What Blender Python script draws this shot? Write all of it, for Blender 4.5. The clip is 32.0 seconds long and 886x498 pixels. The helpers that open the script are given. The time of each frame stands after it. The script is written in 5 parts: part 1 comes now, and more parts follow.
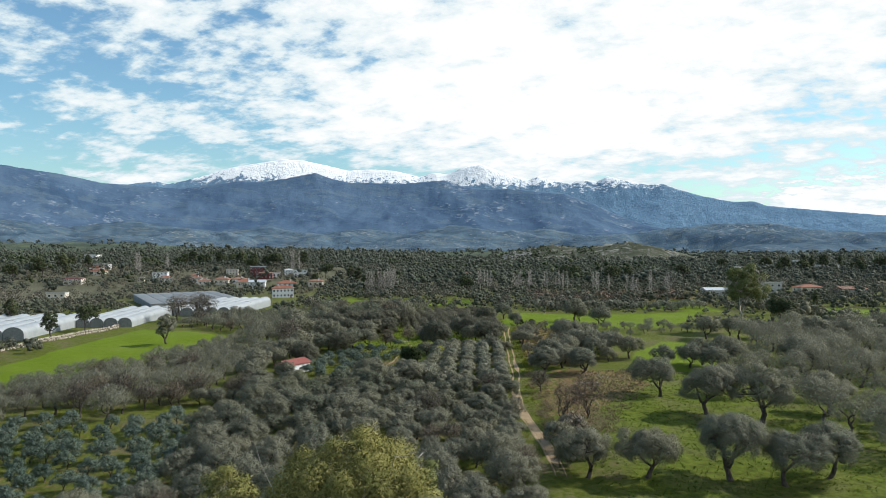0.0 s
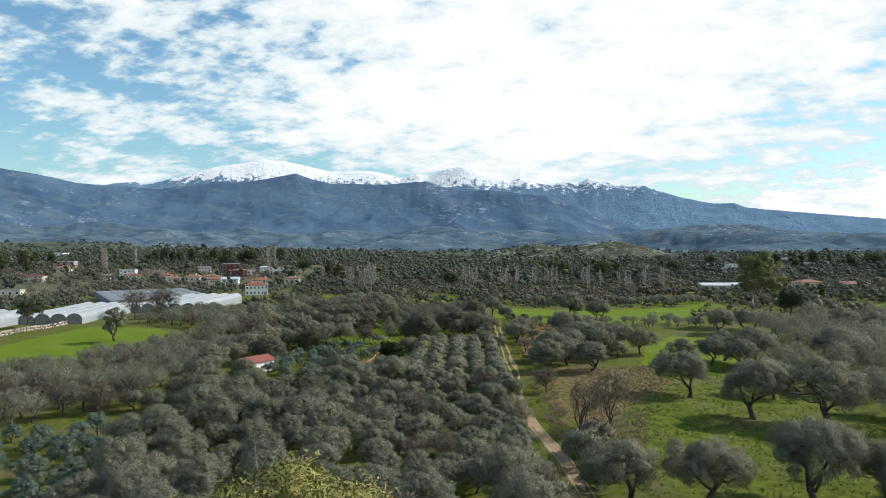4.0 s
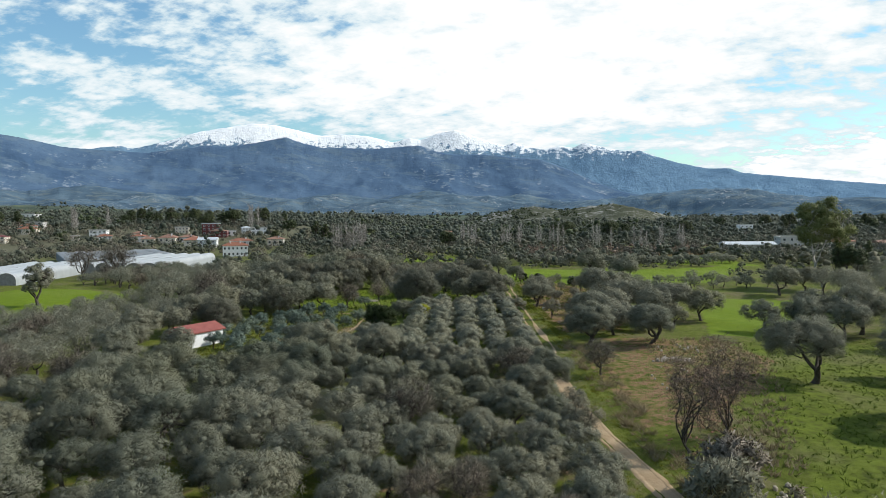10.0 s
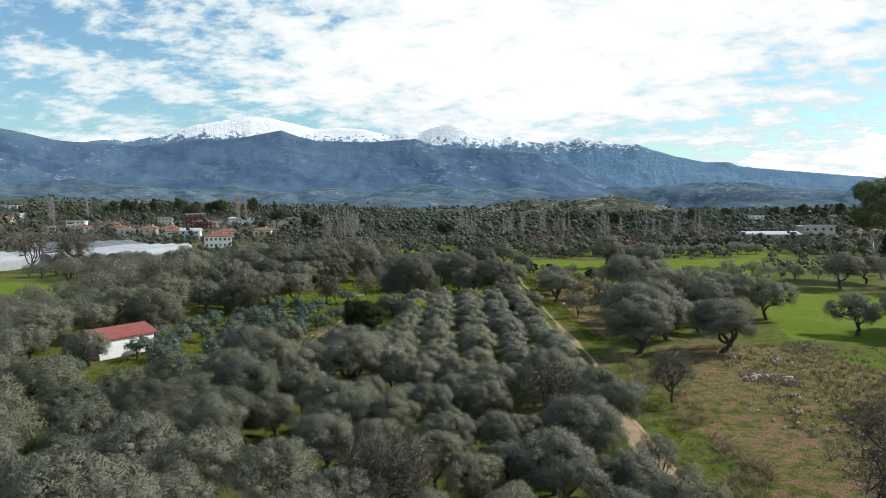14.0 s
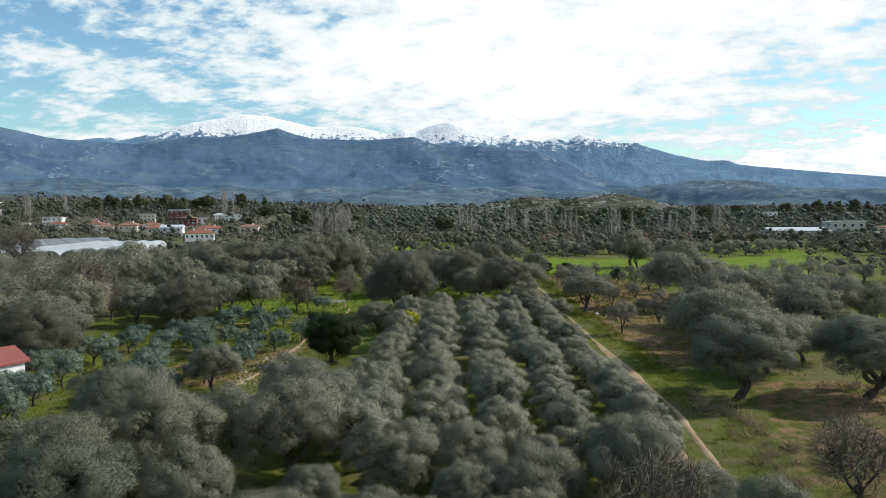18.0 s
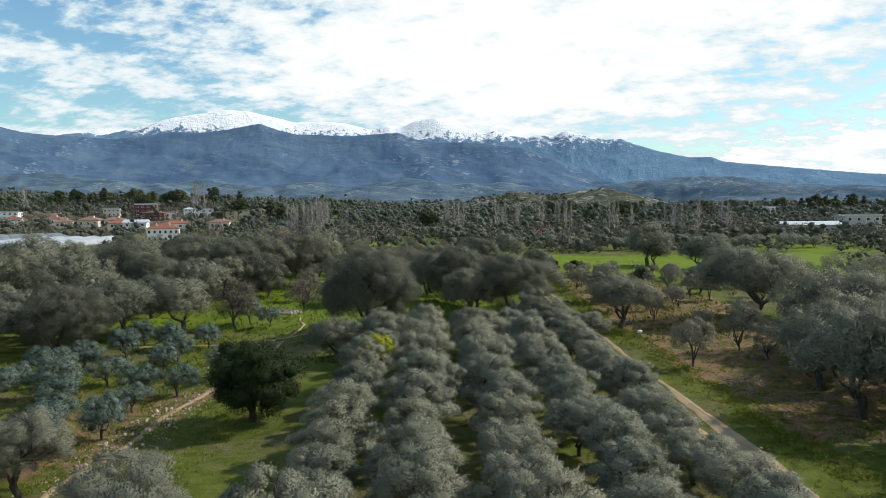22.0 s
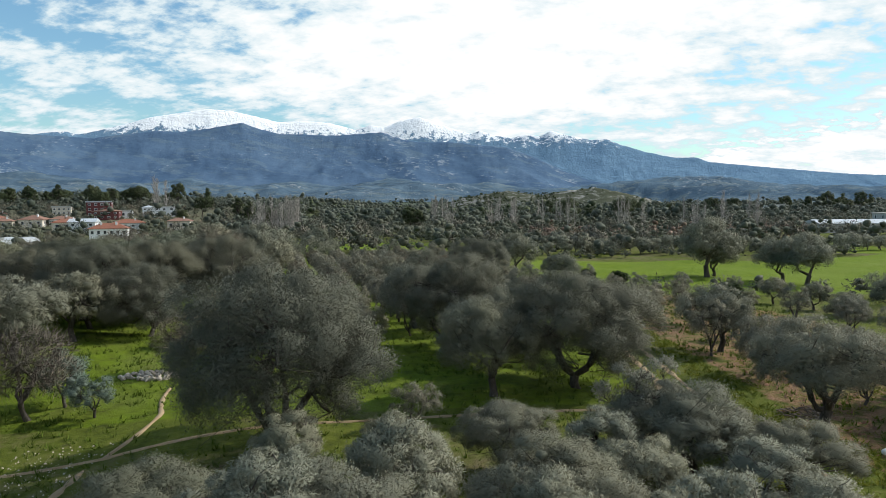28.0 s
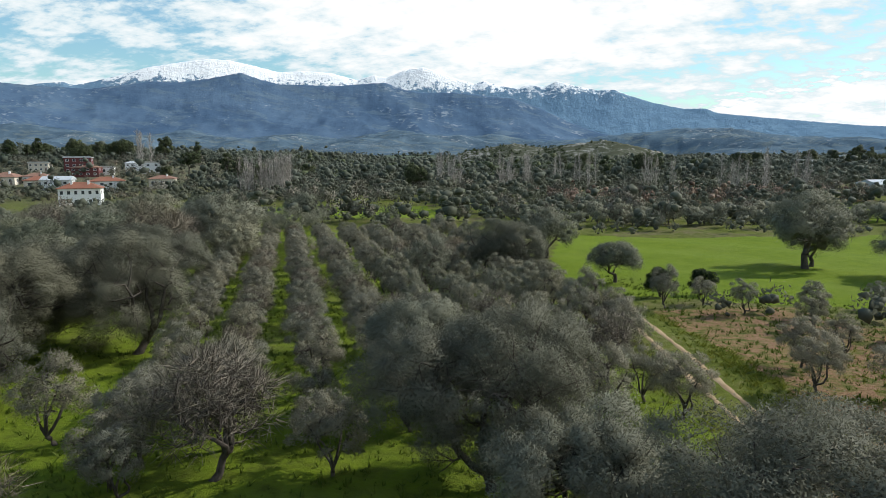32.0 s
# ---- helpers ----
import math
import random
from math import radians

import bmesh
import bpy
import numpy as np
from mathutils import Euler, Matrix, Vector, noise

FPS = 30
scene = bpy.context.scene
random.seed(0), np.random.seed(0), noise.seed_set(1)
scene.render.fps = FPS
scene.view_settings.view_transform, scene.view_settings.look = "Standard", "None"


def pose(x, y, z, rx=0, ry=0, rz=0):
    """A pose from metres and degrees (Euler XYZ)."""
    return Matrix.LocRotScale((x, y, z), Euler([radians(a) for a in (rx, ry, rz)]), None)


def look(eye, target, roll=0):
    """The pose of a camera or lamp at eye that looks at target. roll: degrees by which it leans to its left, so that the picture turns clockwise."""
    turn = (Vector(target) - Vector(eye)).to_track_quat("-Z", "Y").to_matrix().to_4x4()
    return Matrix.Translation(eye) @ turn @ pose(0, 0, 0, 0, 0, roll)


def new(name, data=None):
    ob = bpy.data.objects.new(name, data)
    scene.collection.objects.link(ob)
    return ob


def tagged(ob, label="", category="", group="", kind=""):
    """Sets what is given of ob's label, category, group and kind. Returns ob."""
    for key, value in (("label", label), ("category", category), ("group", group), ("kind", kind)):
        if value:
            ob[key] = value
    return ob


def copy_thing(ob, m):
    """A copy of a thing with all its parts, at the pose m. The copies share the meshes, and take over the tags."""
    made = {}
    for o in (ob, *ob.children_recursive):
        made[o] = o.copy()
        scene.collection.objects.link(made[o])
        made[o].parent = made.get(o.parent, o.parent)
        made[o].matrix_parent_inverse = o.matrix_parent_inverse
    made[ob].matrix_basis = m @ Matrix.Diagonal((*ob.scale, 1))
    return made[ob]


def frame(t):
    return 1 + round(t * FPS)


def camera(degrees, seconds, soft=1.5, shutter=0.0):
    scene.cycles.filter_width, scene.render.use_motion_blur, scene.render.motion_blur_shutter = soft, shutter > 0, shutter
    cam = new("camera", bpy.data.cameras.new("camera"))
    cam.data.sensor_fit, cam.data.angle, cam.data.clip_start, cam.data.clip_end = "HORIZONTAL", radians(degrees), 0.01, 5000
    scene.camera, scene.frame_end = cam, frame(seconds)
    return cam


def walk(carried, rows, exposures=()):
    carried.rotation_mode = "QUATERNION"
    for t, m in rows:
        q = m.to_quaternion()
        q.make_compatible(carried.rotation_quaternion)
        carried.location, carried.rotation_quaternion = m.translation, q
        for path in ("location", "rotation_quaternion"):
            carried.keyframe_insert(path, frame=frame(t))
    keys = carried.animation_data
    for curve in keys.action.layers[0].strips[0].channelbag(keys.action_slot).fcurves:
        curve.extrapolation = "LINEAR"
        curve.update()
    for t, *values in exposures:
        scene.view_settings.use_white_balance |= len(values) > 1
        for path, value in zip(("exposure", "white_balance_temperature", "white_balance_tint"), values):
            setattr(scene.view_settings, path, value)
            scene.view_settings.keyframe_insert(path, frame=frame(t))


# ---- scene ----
cam = camera(66.4, 32.0, soft=0.65)
LEAN = -0.44
# seconds, x, y, z, heading to the left, tilt up
FLIGHT = [
    (0, 0.00, 0.00, 32.00, 2.919, -0.409),
    (1, -0.51, 5.69, 30.69, 2.343, -0.273),
    (2, -1.05, 11.45, 29.38, 1.789, -0.237),
    (3, -1.57, 17.27, 28.04, 1.503, -0.234),
    (3.5, -1.85, 20.24, 27.39, 1.444, -0.227),
    (5.5, -2.93, 32.26, 25.02, 1.246, -0.266),
    (6, -3.19, 35.29, 24.49, 1.207, -0.258),
    (6.5, -3.45, 38.34, 24.08, 1.116, -0.546),
    (7, -3.70, 41.38, 23.68, 1.101, -0.863),
    (7.5, -4.02, 44.53, 23.27, 1.046, -1.281),
    (8, -4.34, 47.68, 22.86, 1.006, -1.701),
    (8.5, -4.62, 50.92, 22.41, 0.948, -2.179),
    (9, -4.89, 54.16, 21.96, 0.863, -2.516),
    (10, -5.23, 60.62, 20.96, 0.775, -3.082),
    (11, -5.45, 67.15, 19.96, 0.737, -3.468),
    (12, -5.55, 73.66, 19.01, 0.671, -3.537),
    (13, -5.72, 80.27, 18.20, 0.580, -3.522),
    (14, -5.92, 86.76, 17.54, 0.514, -3.545),
    (14.5, -5.96, 89.97, 17.26, 0.510, -3.559),
    (16.5, -6.13, 102.87, 16.15, 0.418, -3.601),
    (17, -6.17, 106.11, 15.88, 0.388, -3.614),
    (18, -6.38, 112.77, 15.35, 0.330, -3.637),
    (19, -6.53, 119.44, 14.86, 0.172, -3.687),
    (20, -6.58, 125.95, 14.36, -0.151, -3.777),
    (21, -6.68, 132.35, 13.92, -0.591, -3.863),
    (22, -6.68, 138.47, 13.45, -0.968, -3.918),
    (23, -6.80, 144.62, 13.01, -1.621, -3.911),
    (24, -6.77, 150.78, 12.66, -2.202, -3.980),
    (25, -6.66, 157.04, 12.30, -2.256, -3.958),
    (25.5, -6.64, 160.25, 12.15, -2.267, -3.942),
    (27.5, -6.64, 173.62, 11.64, -2.235, -3.879),
    (28, -6.66, 177.10, 11.53, -2.229, -3.861),
    (28.5, -6.66, 180.63, 11.52, -2.236, -3.974),
    (29, -6.67, 184.17, 11.51, -2.237, -4.118),
    (29.5, -6.66, 187.66, 11.77, -2.189, -4.403),
    (30, -6.64, 191.15, 12.03, -2.219, -4.757),
    (30.5, -6.64, 194.49, 12.37, -2.178, -5.387),
    (31, -6.63, 197.83, 12.70, -2.137, -6.078),
    (31.5, -6.65, 201.02, 13.04, -2.030, -6.939),
    (32, -6.67, 204.22, 13.37, -1.901, -7.873),
]
walk(cam, [(t, pose(x, y, z, 90 + up, 0, turn) @ pose(0, 0, 0, 0, 0, LEAN)) for t, x, y, z, turn, up in FLIGHT])

# ---- world and sun ----
SUN_DIR = Vector((0.77, 0.24, 0.62)).normalized()
world = bpy.data.worlds.new("sky")
scene.world = world
world.use_nodes = True


def sky_nodes():
    nt = world.node_tree
    nt.nodes.clear()
    N, L = nt.nodes.new, nt.links.new

    def calc(op, a, b=None, c=None):
        n = N("ShaderNodeMath")
        n.operation = op
        for i, v in enumerate((a, b, c)):
            if v is None:
                continue
            if isinstance(v, (int, float)):
                n.inputs[i].default_value = v
            else:
                L(v, n.inputs[i])
        return n.outputs[0]

    def soft(v, a, b):
        n = N("ShaderNodeMapRange")
        n.interpolation_type = "SMOOTHSTEP"
        L(v, n.inputs[0])
        n.inputs[1].default_value, n.inputs[2].default_value = a, b
        return n.outputs[0]

    co = N("ShaderNodeTexCoord")
    sep = N("ShaderNodeSeparateXYZ")
    L(co.outputs["Generated"], sep.inputs[0])
    x, y, z = sep.outputs
    low = calc("ADD", calc("MAXIMUM", z, 0.0), 0.26)
    plane = N("ShaderNodeCombineXYZ")
    L(calc("DIVIDE", x, low), plane.inputs[0])
    L(calc("DIVIDE", y, low), plane.inputs[1])
    turned = N("ShaderNodeMapping")
    turned.inputs["Rotation"].default_value = (0, 0, 0.55)
    turned.inputs["Scale"].default_value = (1.0, 1.2, 1.0)
    L(plane.outputs[0], turned.inputs[0])

    def cloud(scale, detail, rough, warp):
        n = N("ShaderNodeTexNoise")
        n.inputs["Scale"].default_value, n.inputs["Detail"].default_value = scale, detail
        n.inputs["Roughness"].default_value, n.inputs["Distortion"].default_value = rough, warp
        L(turned.outputs[0], n.inputs["Vector"])
        return n.outputs[0]

    big, rolls, wisps = cloud(0.9, 3, 0.5, 0.2), cloud(5.4, 5, 0.55, 0.15), cloud(17.0, 4, 0.6, 0.1)
    cover = calc("ADD", calc("MULTIPLY", big, 0.55), calc("ADD", calc("MULTIPLY", rolls, 0.75), calc("MULTIPLY", wisps, 0.34)))
    # the sheet of cloud is thick ahead and towards the sun, and breaks up to both sides
    ahead = soft(calc("ABSOLUTE", calc("SUBTRACT", x, 0.10)), 0.50, 0.12)
    high = soft(z, 0.06, 0.20)
    clearing = soft(z, 0.40, 0.85)
    thick = calc("ADD", cover, calc("MULTIPLY", calc("MULTIPLY", ahead, high), 0.20))
    thick = calc("SUBTRACT", thick, calc("MULTIPLY", clearing, 0.30))
    thick = calc("SUBTRACT", thick, calc("MULTIPLY", soft(z, 0.21, 0.10), 0.05))
    thick = calc("SUBTRACT", thick, calc("MULTIPLY", soft(calc("MULTIPLY", x, -1.0), 0.12, 0.5), 0.085))
    # a bank of cloud stands low over the plain to the east
    top = calc("SUBTRACT", z, calc("ADD", calc("MULTIPLY", x, 0.20), calc("MULTIPLY", calc("SUBTRACT", wisps, 0.5), 0.07)))
    bank = calc("MULTIPLY", soft(top, -0.004, -0.024), soft(calc("ADD", x, calc("MULTIPLY", rolls, 0.1)), 0.41, 0.47))
    thick = calc("ADD", calc("SUBTRACT", thick, 0.01), calc("MULTIPLY", bank, 0.19))
    mask = soft(thick, 0.68, 0.83)
    sky = N("ShaderNodeTexSky")
    sky.sky_type, sky.sun_disc = "NISHITA", False
    sky.sun_elevation, sky.sun_rotation = math.asin(SUN_DIR.z), math.atan2(SUN_DIR.x, SUN_DIR.y)
    sky.air_density, sky.dust_density, sky.ozone_density = 1.2, 0.5, 0.6
    blue = N("ShaderNodeBackground")
    clear = N("ShaderNodeMix")
    clear.data_type, clear.blend_type = "RGBA", "MULTIPLY"
    clear.inputs[0].default_value, clear.inputs[7].default_value = 1.0, (0.66, 0.91, 1.02, 1)
    L(sky.outputs[0], clear.inputs[6])
    L(clear.outputs[2], blue.inputs[0])
    blue.inputs[1].default_value = 0.14
    shade = N("ShaderNodeMix")
    shade.data_type = "RGBA"
    L(soft(thick, 0.74, 0.98), shade.inputs[0])
    shade.inputs[6].default_value, shade.inputs[7].default_value = (0.70, 0.84, 0.90, 1), (1.02, 1.03, 1.03, 1)
    white = N("ShaderNodeBackground")
    L(shade.outputs[2], white.inputs[0])
    white.inputs[1].default_value = 1.0
    both = N("ShaderNodeMixShader")
    L(mask, both.inputs[0])
    L(blue.outputs[0], both.inputs[1])
    L(white.outputs[0], both.inputs[2])
    L(both.outputs[0], N("ShaderNodeOutputWorld").inputs[0])


sky_nodes()
sun = new("sun", bpy.data.lights.new("sun", "SUN"))
sun.data.energy, sun.data.angle, sun.data.color = 5.0, radians(0.8), (1.0, 0.95, 0.86)
sun.matrix_world = look(SUN_DIR * 100, (0, 0, 0))
scene.view_settings.exposure = 0.0


# ---- materials ----
class Mat:
    """A node material with short ways to add nodes."""

    def __init__(self, name, rough=0.8, spec=0.25):
        self.m = bpy.data.materials.new(name)
        self.m.use_nodes = True
        self.nt = self.m.node_tree
        self.bsdf = self.nt.nodes["Principled BSDF"]
        self.out = self.nt.nodes["Material Output"]
        self.bsdf.inputs["Roughness"].default_value = rough
        self.bsdf.inputs["Specular IOR Level"].default_value = spec
        self.place = self.nt.nodes.new("ShaderNodeNewGeometry").outputs["Position"]

    def link(self, a, b):
        self.nt.links.new(a, b)

    def noise(self, scale, detail=4, rough=0.55, stretch=None, at=None):
        n = self.nt.nodes.new("ShaderNodeTexNoise")
        n.inputs["Scale"].default_value, n.inputs["Detail"].default_value, n.inputs["Roughness"].default_value = scale, detail, rough
        src = at or self.place
        if stretch:
            mp = self.nt.nodes.new("ShaderNodeMapping")
            mp.inputs["Scale"].default_value = stretch
            self.link(src, mp.inputs[0])
            src = mp.outputs[0]
        self.link(src, n.inputs["Vector"])
        return n.outputs[0]

    def local(self):
        return self.nt.nodes.new("ShaderNodeTexCoord").outputs["Object"]

    def ramp(self, fac, *stops):
        n = self.nt.nodes.new("ShaderNodeValToRGB")
        self.link(fac, n.inputs[0])
        e = n.color_ramp.elements
        while len(e) < len(stops):
            e.new(0.5)
        for el, (p, c) in zip(e, stops):
            el.position, el.color = p, (*c, 1)
        return n.outputs[0]

    def step(self, fac, a, b):
        n = self.nt.nodes.new("ShaderNodeMapRange")
        n.interpolation_type = "SMOOTHSTEP"
        self.link(fac, n.inputs[0])
        n.inputs[1].default_value, n.inputs[2].default_value = a, b
        return n.outputs[0]

    def calc(self, op, a, b=0.0):
        n = self.nt.nodes.new("ShaderNodeMath")
        n.operation = op
        for i, v in enumerate((a, b)):
            if isinstance(v, (int, float)):
                n.inputs[i].default_value = v
            else:
                self.link(v, n.inputs[i])
        return n.outputs[0]

    def mix(self, fac, a, b, blend="MIX"):
        n = self.nt.nodes.new("ShaderNodeMix")
        n.data_type, n.blend_type = "RGBA", blend
        for i, v in ((0, fac), (6, a), (7, b)):
            if isinstance(v, (int, float)):
                n.inputs[i].default_value = v
            elif isinstance(v, tuple):
                n.inputs[i].default_value = (*v, 1)
            else:
                self.link(v, n.inputs[i])
        return n.outputs[2]

    def island(self):
        return self.nt.nodes.new("ShaderNodeNewGeometry").outputs["Random Per Island"]

    def each(self):
        return self.nt.nodes.new("ShaderNodeObjectInfo").outputs["Random"]

    def bump(self, height, strength=0.4, distance=0.05):
        n = self.nt.nodes.new("ShaderNodeBump")
        n.inputs["Strength"].default_value, n.inputs["Distance"].default_value = strength, distance
        self.link(height, n.inputs["Height"])
        self.link(n.outputs[0], self.bsdf.inputs["Normal"])

    def colour(self, c):
        if isinstance(c, tuple):
            self.bsdf.inputs["Base Color"].default_value = (*c, 1)
        else:
            self.link(c, self.bsdf.inputs["Base Color"])
        return self.m


def leaf_material(name, dark, mid, pale, through_light=0.14, rough=0.55):
    """Foliage: each sprig has its own tone, each tree a slight tint, and some light passes through."""
    k = Mat(name, rough, 0.06)
    base = k.ramp(k.island(), (0.0, dark), (0.5, mid), (1.0, pale))
    tint = k.ramp(k.each(), (0.0, (0.84, 0.88, 0.88)), (0.5, (1.0, 1.0, 1.0)), (1.0, (1.08, 1.05, 0.98)))
    col = k.mix(1.0, base, tint, "MULTIPLY")
    stand = k.ramp(k.noise(0.016, 3, 0.6), (0.34, (0.68, 0.74, 0.70)), (0.5, (1.0, 1.0, 1.0)), (0.66, (1.06, 1.04, 1.03)))
    col = k.mix(0.75, col, stand, "MULTIPLY")
    k.colour(col)
    glow = k.nt.nodes.new("ShaderNodeBsdfTranslucent")
    k.link(col, glow.inputs[0])
    both = k.nt.nodes.new("ShaderNodeMixShader")
    both.inputs[0].default_value = through_light
    k.link(k.bsdf.outputs[0], both.inputs[1])
    k.link(glow.outputs[0], both.inputs[2])
    k.link(both.outputs[0], k.out.inputs[0])
    return k.m


def bark_material(name, dark, pale, scale=6.0):
    k = Mat(name, 0.9, 0.1)
    n = k.noise(scale, 5, 0.65, (1, 1, 0.3), k.local())
    k.bump(n, 0.6, 0.04)
    return k.colour(k.ramp(n, (0.3, dark), (0.7, pale)))


def plain_material(name, a, b, scale=1.5, rough=0.8, spec=0.25, relief=0.15):
    """Paint, plaster, tiles: two tones that wander, with fine relief."""
    k = Mat(name, rough, spec)
    n = k.noise(scale, 5, 0.6)
    k.bump(k.noise(scale * 9, 3), relief, 0.02)
    return k.colour(k.ramp(n, (0.3, a), (0.7, b)))


OLIVE = leaf_material("olive_leaf", (0.182, 0.186, 0.140), (0.206, 0.210, 0.159), (0.231, 0.234, 0.179), 0.3)
OLD_OLIVE = leaf_material("old_olive_leaf", (0.126, 0.129, 0.098), (0.144, 0.147, 0.113), (0.164, 0.166, 0.130), 0.3)
ROW_OLIVE = leaf_material("orchard_olive_leaf", (0.222, 0.229, 0.174), (0.250, 0.257, 0.197), (0.280, 0.286, 0.222), 0.3)
YOUNG = leaf_material("young_olive_leaf", (0.10, 0.135, 0.110), (0.145, 0.19, 0.158), (0.20, 0.245, 0.21), 0.3)
DARKLEAF = leaf_material("citrus_leaf", (0.016, 0.026, 0.010), (0.028, 0.042, 0.016), (0.06, 0.08, 0.03))
YELLOWLEAF = leaf_material("yellow_green_leaf", (0.20, 0.22, 0.02), (0.30, 0.32, 0.03), (0.42, 0.42, 0.06))
EUCA = leaf_material("eucalyptus_leaf", (0.11, 0.12, 0.035), (0.19, 0.19, 0.06), (0.30, 0.28, 0.11))
EUCA_GREEN = leaf_material("eucalyptus_leaf_green", (0.12, 0.14, 0.05), (0.18, 0.20, 0.075), (0.25, 0.26, 0.115), 0.3)
PINE = leaf_material("pine_needles", (0.044, 0.056, 0.030), (0.072, 0.090, 0.046), (0.115, 0.132, 0.068), 0.15)
FAR_OLIVE = leaf_material("far_olive_leaf", (0.118, 0.122, 0.090), (0.138, 0.142, 0.106), (0.160, 0.163, 0.124), 0.3)
WOODS = leaf_material("woodland_leaf", (0.088, 0.100, 0.078), (0.115, 0.127, 0.100), (0.148, 0.158, 0.127), 0.3)
TWIG = leaf_material("bare_twig", (0.11, 0.098, 0.078), (0.165, 0.148, 0.12), (0.24, 0.215, 0.18), 0.05, 0.85)
PALETWIG = leaf_material("pale_twig", (0.22, 0.205, 0.19), (0.30, 0.28, 0.26), (0.40, 0.375, 0.35), 0.05, 0.85)
BROWNTWIG = leaf_material("brown_dead_leaf", (0.15, 0.10, 0.075), (0.22, 0.155, 0.12), (0.31, 0.225, 0.18), 0.12, 0.8)
BARK = bark_material("olive_bark", (0.035, 0.030, 0.025), (0.12, 0.105, 0.09))
PALEBARK = bark_material("pale_bark", (0.26, 0.24, 0.22), (0.46, 0.43, 0.40), 3.0)
GRASSBLADE = leaf_material("grass_blade", (0.055, 0.09, 0.012), (0.09, 0.135, 0.018), (0.15, 0.18, 0.04), 0.25)
SUNGRASS = leaf_material("yellow_green_grass", (0.105, 0.125, 0.015), (0.175, 0.195, 0.026), (0.26, 0.265, 0.055), 0.3)
THIN_OLIVE = leaf_material("thin_olive_leaf", (0.185, 0.182, 0.140), (0.212, 0.208, 0.162), (0.240, 0.235, 0.186), 0.35)
WEED = leaf_material("dry_weed", (0.19, 0.145, 0.085), (0.29, 0.23, 0.14), (0.40, 0.33, 0.21), 0.25)


def ground_material():
    """Grass, crop, bare soil and dry grass, mixed by the ground's own cover map and by noise."""
    k = Mat("ground_cover", 0.95, 0.1)
    at = k.nt.nodes.new("ShaderNodeAttribute")
    at.attribute_name = "cover"
    sep = k.nt.nodes.new("ShaderNodeSeparateColor")
    k.link(at.outputs["Color"], sep.inputs[0])
    crop, soil, far = sep.outputs
    n1, n2, n3 = k.noise(0.12, 5), k.noise(0.9, 6, 0.65), k.noise(6.0, 5, 0.7)
    grass = k.ramp(n2, (0.28, (0.050, 0.062, 0.012)), (0.5, (0.088, 0.110, 0.014)), (0.72, (0.140, 0.150, 0.032)))
    dry = k.ramp(n3, (0.3, (0.085, 0.07, 0.038)), (0.7, (0.17, 0.145, 0.085)))
    worn = k.step(k.calc("ADD", k.calc("MULTIPLY", n1, 0.7), k.calc("MULTIPLY", n2, 0.5)), 0.56, 0.76)
    base = k.mix(k.calc("MULTIPLY", worn, 0.85), grass, dry)
    lush = k.ramp(k.noise(0.5, 6, 0.7), (0.3, (0.086, 0.138, 0.007)), (0.7, (0.138, 0.192, 0.011)))
    lush = k.mix(k.step(k.noise(0.06, 3), 0.45, 0.7), lush, (0.125, 0.172, 0.018))
    base = k.mix(k.step(k.calc("ADD", crop, k.calc("MULTIPLY", k.calc("SUBTRACT", n2, 0.5), 0.5)), 0.35, 0.6), base, lush)
    earth = k.ramp(n3, (0.3, (0.13, 0.074, 0.042)), (0.55, (0.225, 0.135, 0.080)), (0.75, (0.31, 0.205, 0.13)))
    base = k.mix(k.step(k.calc("ADD", soil, k.calc("MULTIPLY", k.calc("SUBTRACT", n2, 0.5), 1.3)), 0.42, 0.75), base, earth)
    # floor of the far woods, its dark tones raised as painted-in haze
    wood = k.ramp(k.noise(0.02, 6, 0.7), (0.3, (0.085, 0.088, 0.055)), (0.55, (0.125, 0.122, 0.080)), (0.75, (0.185, 0.165, 0.115)))
    base = k.mix(far, base, wood)
    k.bump(k.calc("ADD", n2, k.calc("MULTIPLY", n3, 0.7)), 0.8, 0.25)
    return k.colour(base)


GROUND = ground_material()


def track_material():
    k = Mat("track_sand", 0.95, 0.1)
    n, m = k.noise(0.7, 5), k.noise(9, 5, 0.7)
    k.bump(m, 0.7, 0.05)
    c = k.ramp(n, (0.3, (0.26, 0.185, 0.11)), (0.7, (0.38, 0.29, 0.185)))
    return k.colour(k.mix(k.step(m, 0.5, 0.75), c, (0.22, 0.16, 0.095)))


SAND = track_material()


